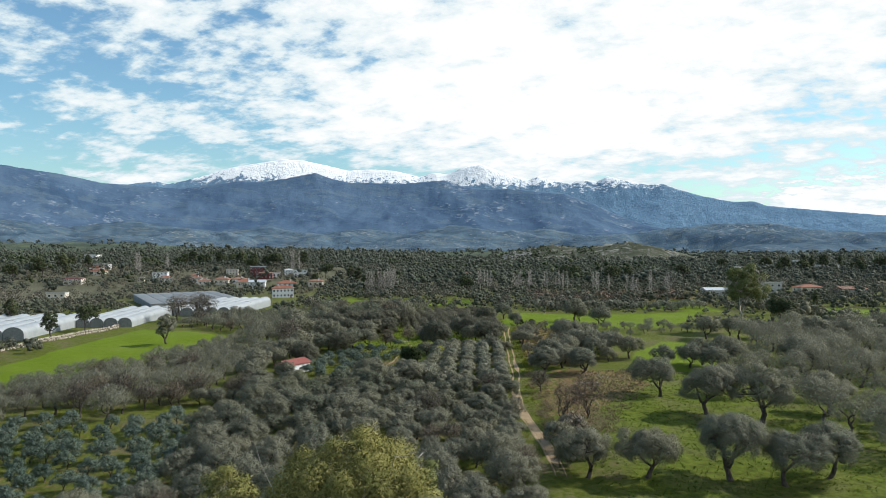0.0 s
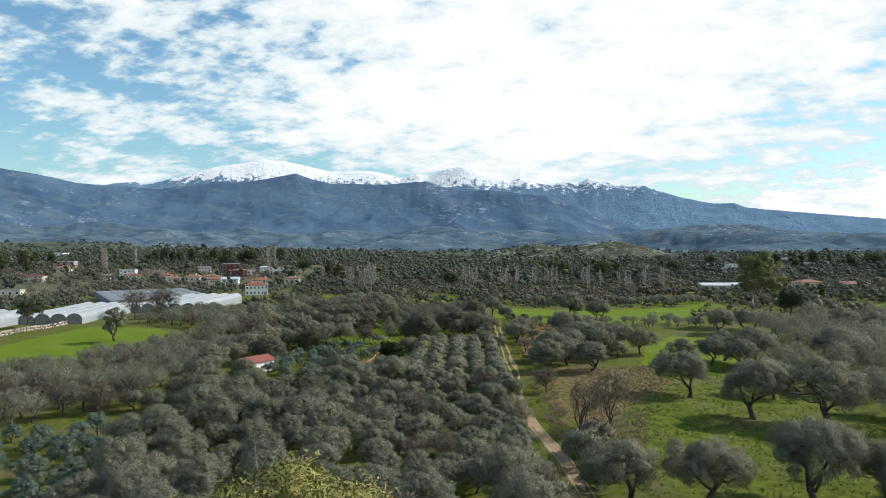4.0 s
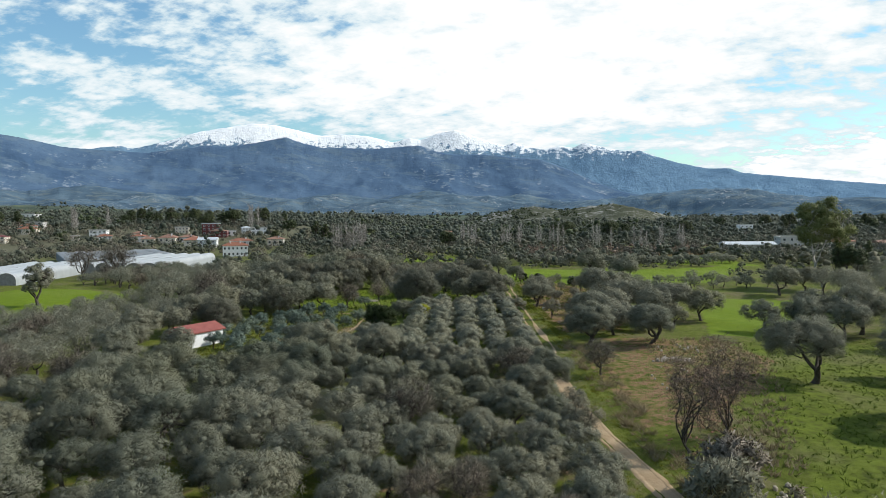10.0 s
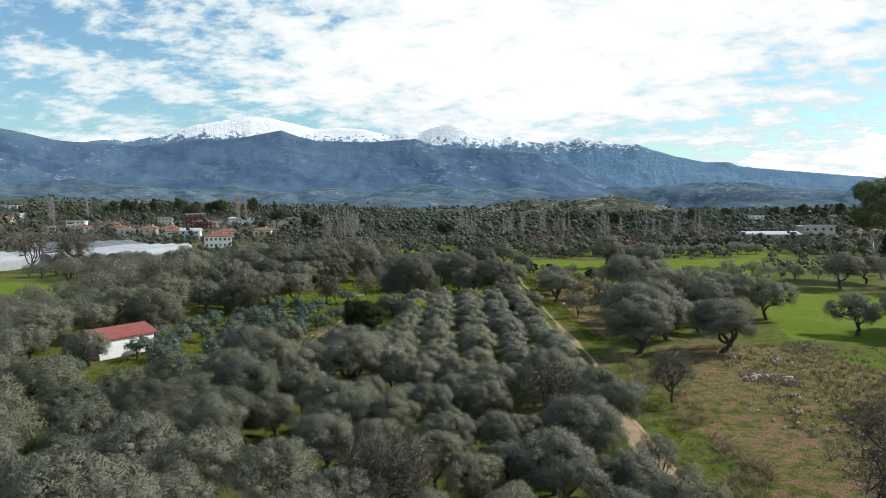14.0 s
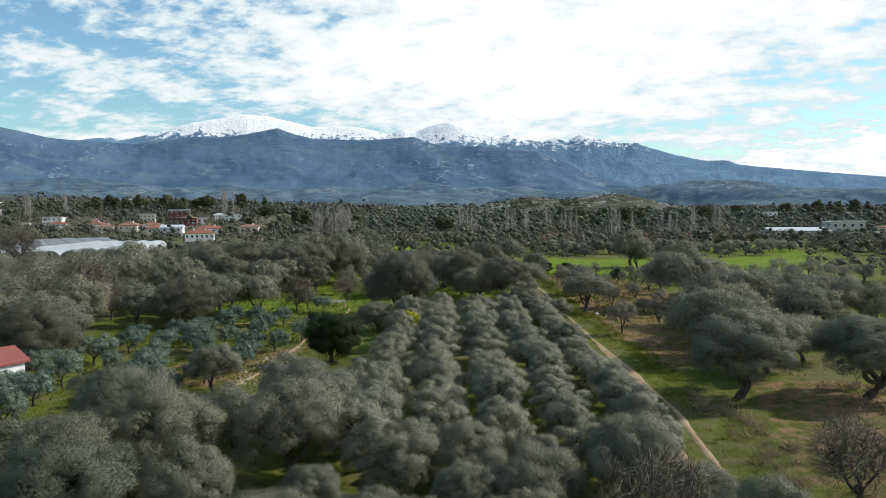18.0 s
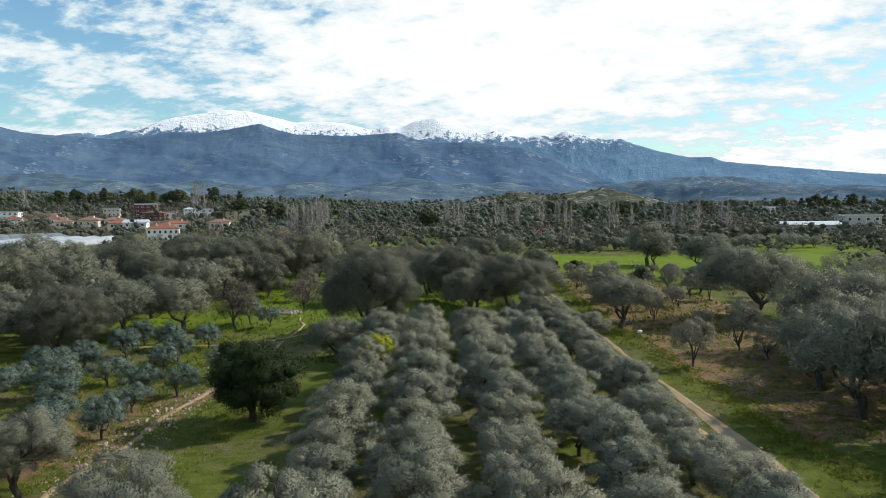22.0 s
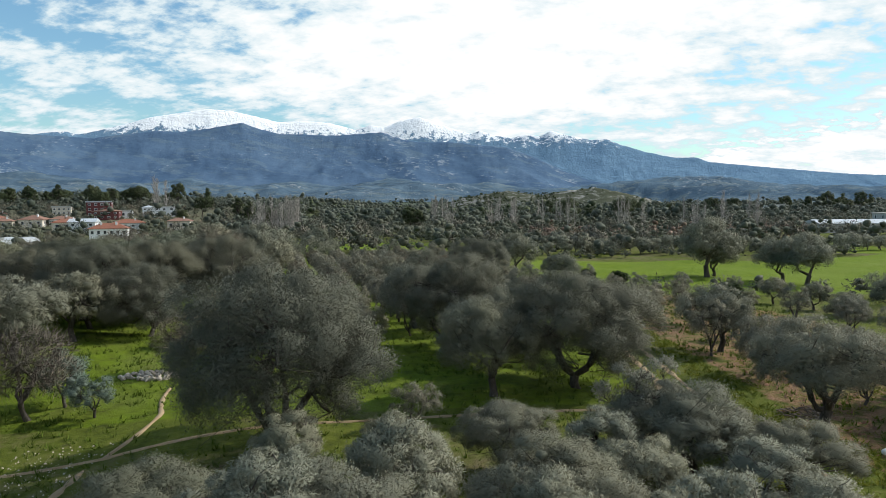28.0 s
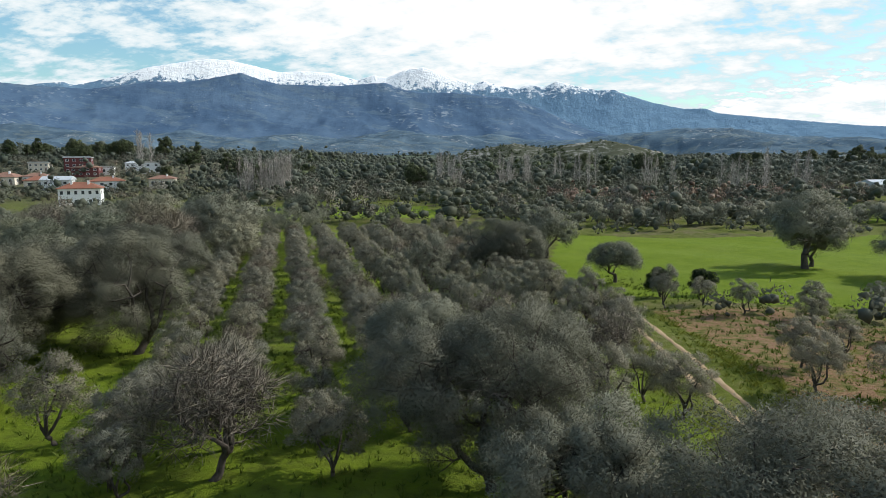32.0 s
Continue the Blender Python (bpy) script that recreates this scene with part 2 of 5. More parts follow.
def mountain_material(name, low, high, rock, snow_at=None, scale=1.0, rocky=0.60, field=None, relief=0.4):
    """Wooded slopes with pale rock faces, on some hills fields and clearings and, above a line that wanders, snow. The
    tones of the far ranges have haze painted in.
    """
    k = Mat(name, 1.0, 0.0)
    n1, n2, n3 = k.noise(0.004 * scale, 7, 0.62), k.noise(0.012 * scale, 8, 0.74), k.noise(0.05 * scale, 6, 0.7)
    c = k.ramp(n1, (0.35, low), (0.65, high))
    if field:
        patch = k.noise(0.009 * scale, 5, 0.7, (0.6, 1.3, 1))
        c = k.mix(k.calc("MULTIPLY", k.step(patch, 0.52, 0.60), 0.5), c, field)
    gather = k.step(k.noise(0.0032, 3, 0.5), 0.44, 0.62)
    stony = k.calc("ADD", k.calc("ADD", k.calc("MULTIPLY", n2, 0.55), k.calc("MULTIPLY", n3, 0.45)), k.calc("MULTIPLY", k.calc("SUBTRACT", gather, 0.5), 0.07))
    c = k.mix(k.calc("MULTIPLY", k.step(stony, rocky - 0.02, rocky + 0.05), 0.85), c, rock)
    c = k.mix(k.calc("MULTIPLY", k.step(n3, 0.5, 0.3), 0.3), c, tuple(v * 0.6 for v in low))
    if snow_at:
        sep = k.nt.nodes.new("ShaderNodeSeparateXYZ")
        k.link(k.place, sep.inputs[0])
        streak = k.noise(0.024, 9, 0.78, (1, 1, 0.7))
        height = k.calc("ADD", sep.outputs[2], k.calc("MULTIPLY", k.calc("SUBTRACT", streak, 0.5), 520.0))
        height = k.calc("ADD", height, k.calc("MULTIPLY", sep.outputs[0], 0.018))
        c = k.mix(k.step(height, snow_at - 14, snow_at + 26), c, (0.86, 0.88, 0.90))
    k.bump(k.calc("ADD", n2, k.calc("MULTIPLY", n3, 0.5)), relief, 14.0 / scale)
    return k.colour(c)


# slope and rock blues are distance haze put into the base colours
HAZE_FAR = mountain_material("far_range_painted_haze", (0.125, 0.212, 0.310), (0.148, 0.245, 0.345), (0.23, 0.32, 0.40), 452, rocky=0.62, relief=0.9)
# woods, rock and fields here are tinted blue to paint in the haze
HAZE_MID = mountain_material("front_range_painted_haze", (0.054, 0.096, 0.162), (0.092, 0.146, 0.222), (0.215, 0.258, 0.305), 505, rocky=0.58, field=(0.118, 0.166, 0.210))
# blue-grey of the foothills is painted haze, lighter as it thickens low down
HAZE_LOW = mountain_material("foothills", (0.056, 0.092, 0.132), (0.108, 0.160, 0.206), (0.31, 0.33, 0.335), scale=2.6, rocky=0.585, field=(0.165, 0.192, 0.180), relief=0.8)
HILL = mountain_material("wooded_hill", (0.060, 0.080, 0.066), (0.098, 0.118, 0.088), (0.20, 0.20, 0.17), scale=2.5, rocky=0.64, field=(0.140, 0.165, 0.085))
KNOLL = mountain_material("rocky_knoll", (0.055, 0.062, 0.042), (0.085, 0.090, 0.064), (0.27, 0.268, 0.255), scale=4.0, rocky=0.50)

WHITE_WALL = plain_material("white_plaster", (0.70, 0.71, 0.72), (0.80, 0.81, 0.82))
GREY_WALL = plain_material("grey_plaster", (0.36, 0.36, 0.37), (0.48, 0.47, 0.46))
CREAM_WALL = plain_material("cream_plaster", (0.55, 0.50, 0.42), (0.66, 0.62, 0.54))
RED_TILE = plain_material("red_roof_tile", (0.17, 0.070, 0.045), (0.29, 0.125, 0.080), 2.0, 0.75)
OLD_TILE = plain_material("weathered_roof_tile", (0.17, 0.095, 0.07), (0.29, 0.17, 0.125), 1.2, 0.85)
METAL_ROOF = plain_material("pale_metal_roof", (0.38, 0.42, 0.45), (0.48, 0.51, 0.54), 0.6, 0.45, 0.5)
SHED_ROOF = plain_material("dull_red_sheet_roof", (0.20, 0.06, 0.05), (0.27, 0.09, 0.075), 1.0, 0.6)
MAROON = plain_material("maroon_paint", (0.11, 0.035, 0.036), (0.16, 0.055, 0.055))
DARK_GLASS = plain_material("window_glass", (0.03, 0.035, 0.04), (0.06, 0.07, 0.08), 1.0, 0.15, 0.5, 0.0)
CONCRETE = plain_material("concrete", (0.40, 0.39, 0.37), (0.55, 0.54, 0.51))
PLASTIC = plain_material("greenhouse_film", (0.26, 0.285, 0.30), (0.35, 0.375, 0.39), 0.25, 0.4, 0.4)
GREYFILM = plain_material("weathered_film", (0.15, 0.17, 0.185), (0.20, 0.22, 0.235), 0.2, 0.75, 0.2)
MESHNET = plain_material("greenhouse_end_net", (0.15, 0.16, 0.16), (0.25, 0.26, 0.26), 1.5)
STONE = plain_material("field_stone", (0.30, 0.26, 0.21), (0.50, 0.45, 0.38), 2.5, 0.9, 0.2, 0.5)
WOOD = plain_material("weathered_wood", (0.14, 0.11, 0.09), (0.24, 0.20, 0.17), 3.0, 0.9)


# ---- the lie of the land ----
def smooth(v, a, b):
    s = np.clip((np.asarray(v, float) - a) / (b - a), 0, 1)
    return s * s * (3 - 2 * s)


def land(x, y):
    """Height of the ground."""
    x, y = np.asarray(x, float), np.asarray(y, float)
    z = 0.25 * np.sin(x * 0.11 + 1.0) * np.sin(y * 0.083) + 0.12 * np.sin(x * 0.31 + y * 0.27)
    z = z + 1.1 * np.exp(-(((x - 26) / 22) ** 2) - ((y - 145) / 55) ** 2)
    z = z - 1.4 * np.exp(-(((x + 30) / 14) ** 2) - ((y - 200) / 32) ** 2)
    z = z - 1.2 * smooth(y, 235, 300) - 3.2 * smooth(y, 280, 460) * smooth(-x, 20, 100)
    z = z + 14 * smooth(y, 472, 640) * smooth(-x, 30, 150) + 7 * smooth(y, 640, 800) * smooth(-x, 200, 420)
    z = z + 1.5 * smooth(x, 90, 160) * smooth(y, 300, 420)
    return z - 3.0 * smooth(y, 600, 1500)


def inside(x, y, corners):
    x, y = np.asarray(x, float), np.asarray(y, float)
    hit = np.zeros(np.broadcast(x, y).shape, bool)
    n = len(corners)
    for i in range(n):
        (x0, y0), (x1, y1) = corners[i], corners[(i + 1) % n]
        if y0 == y1:
            continue
        hit ^= ((y0 > y) != (y1 > y)) & (x < (x1 - x0) * (y - y0) / (y1 - y0) + x0)
    return hit


CROPS = [
    [(-128, 165), (-131, 258), (-90, 238), (-84, 215), (-104, 147)],
    [(-100, 318), (-88, 362), (-50, 425), (-40, 362), (-80, 330)],
    [(-58, 412), (-7, 402), (4, 362), (-40, 366)],
    [(12, 270), (10, 292), (19, 326), (66, 316), (112, 336), (74, 262), (34, 262)],
    [(37, 171), (55, 168), (82, 215), (60, 223), (46, 200)],
    [(80, 345), (116, 326), (120, 385), (88, 372)],
    [(-112, 430), (-72, 384), (-62, 420), (-96, 462)],
    [(40, 430), (95, 420), (100, 452), (45, 460)],
    [(150, 300), (210, 290), (220, 335), (160, 340)],
]
SOILS = [
    [(13.0, 124), (12.5, 150), (18, 168), (36, 168), (38, 150), (30, 138), (19, 122)],
    [(12, 172), (13, 212), (13.5, 262), (27, 264), (33, 240), (30, 205), (24, 176)],
    [(60, 395), (120, 385), (130, 410), (70, 425)],
    [(-26, 172), (-22, 192), (-30, 190), (-38, 176)],
]


def ground_sheet():
    def lines(near, step, far, count):
        mid = np.arange(near[0], near[1] + 0.1, step)
        lo = near[0] - np.geomspace(1.3 * step, near[0] + far, count)[::-1]
        hi = near[1] + np.geomspace(1.3 * step, far - near[1], count)
        return np.concatenate([lo, mid, hi])

    xs = lines((-130, 120), 1.0, 4950, 45)
    ys = lines((0, 330), 1.0, 4950, 45)
    X, Y = np.meshgrid(xs, ys)
    Z = land(X, Y)
    co = np.stack([X, Y, Z], -1).reshape(-1, 3)
    nx, ny = len(xs), len(ys)
    i = np.arange(nx * ny).reshape(ny, nx)
    quads = np.stack([i[:-1, :-1], i[:-1, 1:], i[1:, 1:], i[1:, :-1]], -1).reshape(-1, 4)
    me = mesh_from("ground", co, quads, GROUND, True)
    crop = np.zeros(X.shape)
    soil = np.zeros(X.shape)
    for c in CROPS:
        crop[inside(X, Y, c)] = 1
    for c in SOILS:
        soil[inside(X, Y, c)] = 0.56 if c is SOILS[0] else 0.61
    # the open meadow and the lanes between the rows are greener
    crop = np.maximum(crop, 0.42 * inside(X, Y, [(18, 80), (26, 160), (60, 165), (90, 170), (90, 70)]))
    crop = np.maximum(crop, 0.50 * inside(X, Y, [(-45, 215), (8, 215), (8, 262), (-8, 340), (-60, 340)]))
    soil = np.maximum(soil, 0.25 * inside(X, Y, [(18, 80), (26, 160), (60, 165), (90, 170), (90, 70)]))
    soil = np.maximum(soil, 0.40 * inside(X, Y, [(-75, 20), (8, 20), (8, 120), (-75, 120)]))
    far = np.maximum(smooth(np.hypot(X, Y - 100), 340, 520) * (1 - crop), 0)
    at = me.attributes.new("cover", "FLOAT_COLOR", "POINT")
    at.data.foreach_set("color", np.stack([crop, soil, far, np.ones(X.shape)], -1).astype(np.float32).ravel())
    return tagged(new("ground", me), "grassy orchard ground with crops, bare soil and dry patches", "ground", kind="structure")


def mesh_from(name, co, faces, material, shade=False, normals=None):
    """A mesh from arrays; faces all have the same number of corners."""
    me = bpy.data.meshes.new(name)
    co, faces = np.asarray(co, np.float32), np.asarray(faces, np.int32)
    n, k = faces.shape
    me.vertices.add(len(co))
    me.vertices.foreach_set("co", co.ravel())
    me.loops.add(n * k)
    me.loops.foreach_set("vertex_index", faces.ravel())
    me.polygons.add(n)
    me.polygons.foreach_set("loop_start", np.arange(0, n * k, k, dtype=np.int32))
    if shade:
        me.polygons.foreach_set("use_smooth", np.ones(n, bool))
    me.update(calc_edges=True)
    me.validate()
    if normals is not None and len(normals) == len(me.vertices):
        me.polygons.foreach_set("use_smooth", np.ones(len(me.polygons), bool))
        me.normals_split_custom_set_from_vertices(normals)
    if material:
        me.materials.append(material)
    return me


def bm_mesh(name, bm, material):
    me = bpy.data.meshes.new(name)
    bm.to_mesh(me)
    bm.free()
    me.materials.append(material)
    return me


def part(name, data, material, parent, label=""):
    """One mesh under a thing or under a part; data is a bmesh or a mesh."""
    me = bm_mesh(name, data, material) if isinstance(data, bmesh.types.BMesh) else data
    ob = new(name, me)
    ob.parent = parent
    return tagged(ob, label)


ground_sheet()


# ---- track ----
def track_x(y):
    bends = np.array([(80, 12.5), (95, 11.0), (106, 10.3), (120, 9.2), (132, 7.6), (142, 7.9), (160, 8.9), (190, 9.2), (225, 9.6), (250, 10.4), (275, 12.0)])
    return np.interp(y, *bends.T) + 0.15 * np.sin(np.asarray(y, float) * 0.2)


def strip(name, y0, y1, off, width, lift, label):
    rng = np.random.default_rng(int(abs(off) * 100 + y0))
    ys = np.arange(y0, y1, 0.5)
    half = width / 2 * (1 + 0.35 * np.interp(ys, ys[::5], rng.normal(0, 0.6, len(ys[::5])))) + rng.normal(0, 0.05, len(ys))
    half = np.clip(half, 0.1, None)
    half *= np.clip(np.minimum(np.arange(len(ys)), np.arange(len(ys))[::-1]) / 9.0, 0.05, 1) ** 0.7
    xs = track_x(ys) + off + np.interp(ys, ys[::7], rng.normal(0, 0.06, len(ys[::7])))
    us = np.linspace(-1, 1, 5)
    X = xs[:, None] + us * half[:, None]
    Y = np.repeat(ys[:, None], 5, 1)
    Z = land(X, Y) + lift + 0.015 * (1 - us**2)
    Z[:, 0] = land(X[:, 0], ys) - 0.03
    Z[:, -1] = land(X[:, -1], ys) - 0.03
    i = np.arange(X.size).reshape(X.shape)
    quads = np.stack([i[:-1, :-1], i[:-1, 1:], i[1:, 1:], i[1:, :-1]], -1).reshape(-1, 4)
    ob = new(name, mesh_from(name, np.stack([X, Y, Z], -1).reshape(-1, 3), quads, SAND, True))
    return tagged(ob, label, "track", kind="structure")


strip("track_rut", 92, 268, -0.72, 0.46, 0.03, "sandy wheel rut of a farm track through grass")
strip("track_rut", 92, 268, 0.72, 0.46, 0.03, "sandy wheel rut of a farm track through grass")
strip("track_bare_patch", 96, 146, 0.1, 2.0, 0.015, "bare sandy stretch of the farm track")
strip("track_bare_patch", 166, 184, 0.5, 1.2, 0.015, "bare sandy stretch of the farm track")
strip("track_bare_patch", 209, 221, -0.6, 2.4, 0.015, "bare sandy stretch of the farm track")


# ---- mountains and hills ----
def ridge(name, material, r0, r1, crest, label, seed, rough, az0=-62, az1=62, na=620, nr=44, foot=-6.0, craggy=0.26, sharp=0.06, rise=1.7):
    """A range seen across the plain, from its foot at r0 to its crest at r1. crest: (azimuth, elevation) in degrees, joined by a smooth line."""
    az = np.linspace(az0, az1, na)
    ca, ce = np.array(crest).T
    el = np.interp(az, ca, ce)

    def eased(width):
        k = np.exp(-0.5 * (np.arange(-3 * width, 3 * width + 0.01, az[1] - az[0]) / width) ** 2)
        pad = len(k) // 2
        return np.convolve(np.pad(el, pad, "edge"), k / k.sum(), "same")[pad:pad + na]

    fine, el, broad = (el, el, eased(1.0)) if az1 - az0 < 40 else (eased(0.10), eased(0.8), eased(3.0))
    fine = fine + [sharp * noise.fractal(Vector((a * 2.3, seed, 0.0)), 0.8, 2.1, 4) for a in az]
    s = np.linspace(0, 1.15, nr)
    co = np.zeros((na, nr, 3))
    for i, a in enumerate(az):
        for j, u in enumerate(s):
            r = r0 + (r1 - r0) * min(u, 1.0) + (180 * (u - 1) if u > 1 else 0)
            v = min(u, 1.0)
            near_top = min(max((v - 0.55) / 0.45, 0.0), 1.0) ** 1.4
            top = r1 * math.tan(radians(broad[i] + (el[i] - broad[i]) * near_top + (fine[i] - el[i]) * v**9)) + 8
            px, py = r * math.sin(radians(a)), r * math.cos(radians(a))
            qx, qy = px + 0.45 * py, py - 0.3 * px
            spur = 1 - abs(noise.fractal(Vector((qx / 520, qy / 700, seed)), 0.9, 2.1, 4))
            gully = 1 - abs(noise.fractal(Vector((px / 210 + 4 - qy / 900, qy / 330, seed * 2)), 0.9, 2.1, 5))
            crag = noise.fractal(Vector((px / 75, py / 130, seed * 3)), 0.8, 2.1, 4)
            z = foot + (top - foot) * (0.25 * v + 0.75 * v**rise)
            slope = v * (1.0 - 0.93 * v**3) * 1.3
            z += rough * ((spur - 0.75) * 1.7 + (gully - 0.75) * 0.45) * slope + rough * craggy * crag * slope
            if u > 1:
                z -= (u - 1) * 400
            co[i, j] = (-5 + r * math.sin(radians(a)), 100 + r * math.cos(radians(a)), z)
    i = np.arange(na * nr).reshape(na, nr)
    quads = np.stack([i[:-1, :-1], i[1:, :-1], i[1:, 1:], i[:-1, 1:]], -1).reshape(-1, 4)
    ob = new(name, mesh_from(name, co.reshape(-1, 3), quads, material, True))
    return tagged(ob, label, "mountain", kind="structure")


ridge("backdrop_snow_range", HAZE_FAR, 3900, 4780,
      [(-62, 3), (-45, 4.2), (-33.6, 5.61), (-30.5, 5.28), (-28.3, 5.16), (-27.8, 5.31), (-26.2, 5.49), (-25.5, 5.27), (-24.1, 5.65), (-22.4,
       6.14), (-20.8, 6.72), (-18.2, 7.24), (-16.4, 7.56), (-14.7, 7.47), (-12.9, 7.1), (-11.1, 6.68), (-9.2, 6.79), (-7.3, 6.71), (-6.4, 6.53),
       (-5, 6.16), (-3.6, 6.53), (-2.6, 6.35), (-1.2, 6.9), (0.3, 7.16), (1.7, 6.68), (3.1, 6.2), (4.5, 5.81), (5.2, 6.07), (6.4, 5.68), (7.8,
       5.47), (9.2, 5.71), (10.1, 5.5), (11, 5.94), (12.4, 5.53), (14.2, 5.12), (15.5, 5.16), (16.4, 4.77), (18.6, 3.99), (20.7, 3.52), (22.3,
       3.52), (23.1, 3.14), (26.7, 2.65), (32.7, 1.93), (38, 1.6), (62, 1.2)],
      "snow-capped mountain range, distance haze painted into its blue slopes", 3.0, 17, na=900, craggy=0.5, sharp=0.025)
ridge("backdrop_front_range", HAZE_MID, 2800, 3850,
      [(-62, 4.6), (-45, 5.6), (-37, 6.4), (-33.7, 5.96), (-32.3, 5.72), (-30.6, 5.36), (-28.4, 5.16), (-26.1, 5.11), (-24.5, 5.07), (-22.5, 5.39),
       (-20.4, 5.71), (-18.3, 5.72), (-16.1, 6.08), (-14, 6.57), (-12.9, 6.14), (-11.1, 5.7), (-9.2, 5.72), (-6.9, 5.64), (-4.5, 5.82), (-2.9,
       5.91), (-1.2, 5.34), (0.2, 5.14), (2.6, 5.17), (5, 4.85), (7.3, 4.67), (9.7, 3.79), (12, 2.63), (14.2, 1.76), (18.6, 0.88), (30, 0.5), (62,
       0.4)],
      "dark wooded mountainside with pale rock faces, painted hazy blue", 7.0, 26, na=800, craggy=0.16, nr=50, sharp=0.04)
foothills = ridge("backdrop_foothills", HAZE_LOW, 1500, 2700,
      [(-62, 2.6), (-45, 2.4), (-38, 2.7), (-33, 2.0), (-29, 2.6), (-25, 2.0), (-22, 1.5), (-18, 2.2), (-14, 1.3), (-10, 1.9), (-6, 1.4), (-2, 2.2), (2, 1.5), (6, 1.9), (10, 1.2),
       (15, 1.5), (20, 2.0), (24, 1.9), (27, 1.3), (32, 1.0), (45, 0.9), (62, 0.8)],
      "rolling foothills with scattered fields and villages, painted hazy blue-grey", 12.0, 62, nr=46, craggy=0.10, sharp=0.09, rise=1.2)
left_hills = ridge("backdrop_left_hills", HILL, 1000, 1600,
      [(-62, 1.4), (-50, 1.5), (-38, 1.3), (-30, 1.2), (-24, 0.8), (-18, 0.6), (-12, 0.15), (-6, 0.1), (0, 0.35), (4, 0.15), (20, 0.0), (62, 0.0)],
      "low wooded hills", 15.0, 16, nr=26)
knoll = ridge("backdrop_rocky_knoll", KNOLL, 900, 1130,
      [(1, -0.6), (3.5, 0.55), (7, 1.15), (9.5, 0.75), (11, 1.0), (13.8, 1.35), (16, 0.9), (19, 0.1), (22, -0.6)],
      "low wooded knoll with grey rock outcrops", 21.0, 7, 1, 22, 260, 30, -8, 0.9)


# ---- trees ----
def tube(path, radii, sides=6):
    """A tapered tube along points."""
    path, radii = np.asarray(path, float), np.asarray(radii, float)
    d = np.gradient(path, axis=0)
    d /= np.linalg.norm(d, axis=1, keepdims=True) + 1e-9
    ref = np.where(np.abs(d[:, 2:3]) > 0.9, [[1.0, 0, 0]], [[0, 0, 1.0]])
    u = np.cross(d, ref)
    u /= np.linalg.norm(u, axis=1, keepdims=True) + 1e-9
    v = np.cross(d, u)
    a = np.linspace(0, 2 * np.pi, sides, endpoint=False)
    ring = np.cos(a)[None, :, None] * u[:, None] + np.sin(a)[None, :, None] * v[:, None]
    co = (path[:, None] + radii[:, None, None] * ring).reshape(-1, 3)
    n = len(path)
    i = np.arange(n * sides).reshape(n, sides)
    j = np.roll(i, -1, 1)
    quads = np.stack([i[:-1], j[:-1], j[1:], i[1:]], -1).reshape(-1, 4)
    return co, quads


def join(pieces):
    co, quads, base = [], [], 0
    for c, q in pieces:
        co.append(c)
        quads.append(q + base)
        base += len(c)
    return np.concatenate(co), np.concatenate(quads)


def bent(rng, a, b, steps, sway):
    t = np.linspace(0, 1, steps)[:, None]
    p = a + (b - a) * t
    w = np.sin(np.pi * t) * rng.normal(0, sway, 3) + np.sin(2 * np.pi * t) * rng.normal(0, sway * 0.5, 3)
    return p + w


LEAF_NORMALS = [None]


def sprigs(rng, at, out, length, width, droop=0.0, along=0.0):
    """Leafy sprigs: slim pointed blades at the given places, lying along the clump and leaning outwards."""
    n = len(at)
    face = out + rng.normal(0, 0.30, (n, 3))
    face /= np.linalg.norm(face, axis=1, keepdims=True) + 1e-9
    d = np.cross(face, rng.normal(0, 1, (n, 3))) * (1 - along) + (0.55 + along) * out
    d[:, 2] += 0.15 - droop
    d /= np.linalg.norm(d, axis=1, keepdims=True) + 1e-9
    s = np.cross(d, face)
    s /= np.linalg.norm(s, axis=1, keepdims=True) + 1e-9
    ln = length * rng.uniform(0.6, 1.35, (n, 1))
    wd = width * rng.uniform(0.6, 1.35, (n, 1))
    co = np.stack([at - s * wd, at + s * wd, at + d * ln], 1).reshape(-1, 3)
    # leaves of a clump are shaded together, as a soft mass
    soft_face = 0.75 * out / (np.linalg.norm(out, axis=1, keepdims=True) + 1e-9) + 0.45 * face
    soft_face /= np.linalg.norm(soft_face, axis=1, keepdims=True) + 1e-9
    LEAF_NORMALS[0] = np.repeat(soft_face, 3, 0)
    return co, np.arange(3 * n).reshape(n, 3)


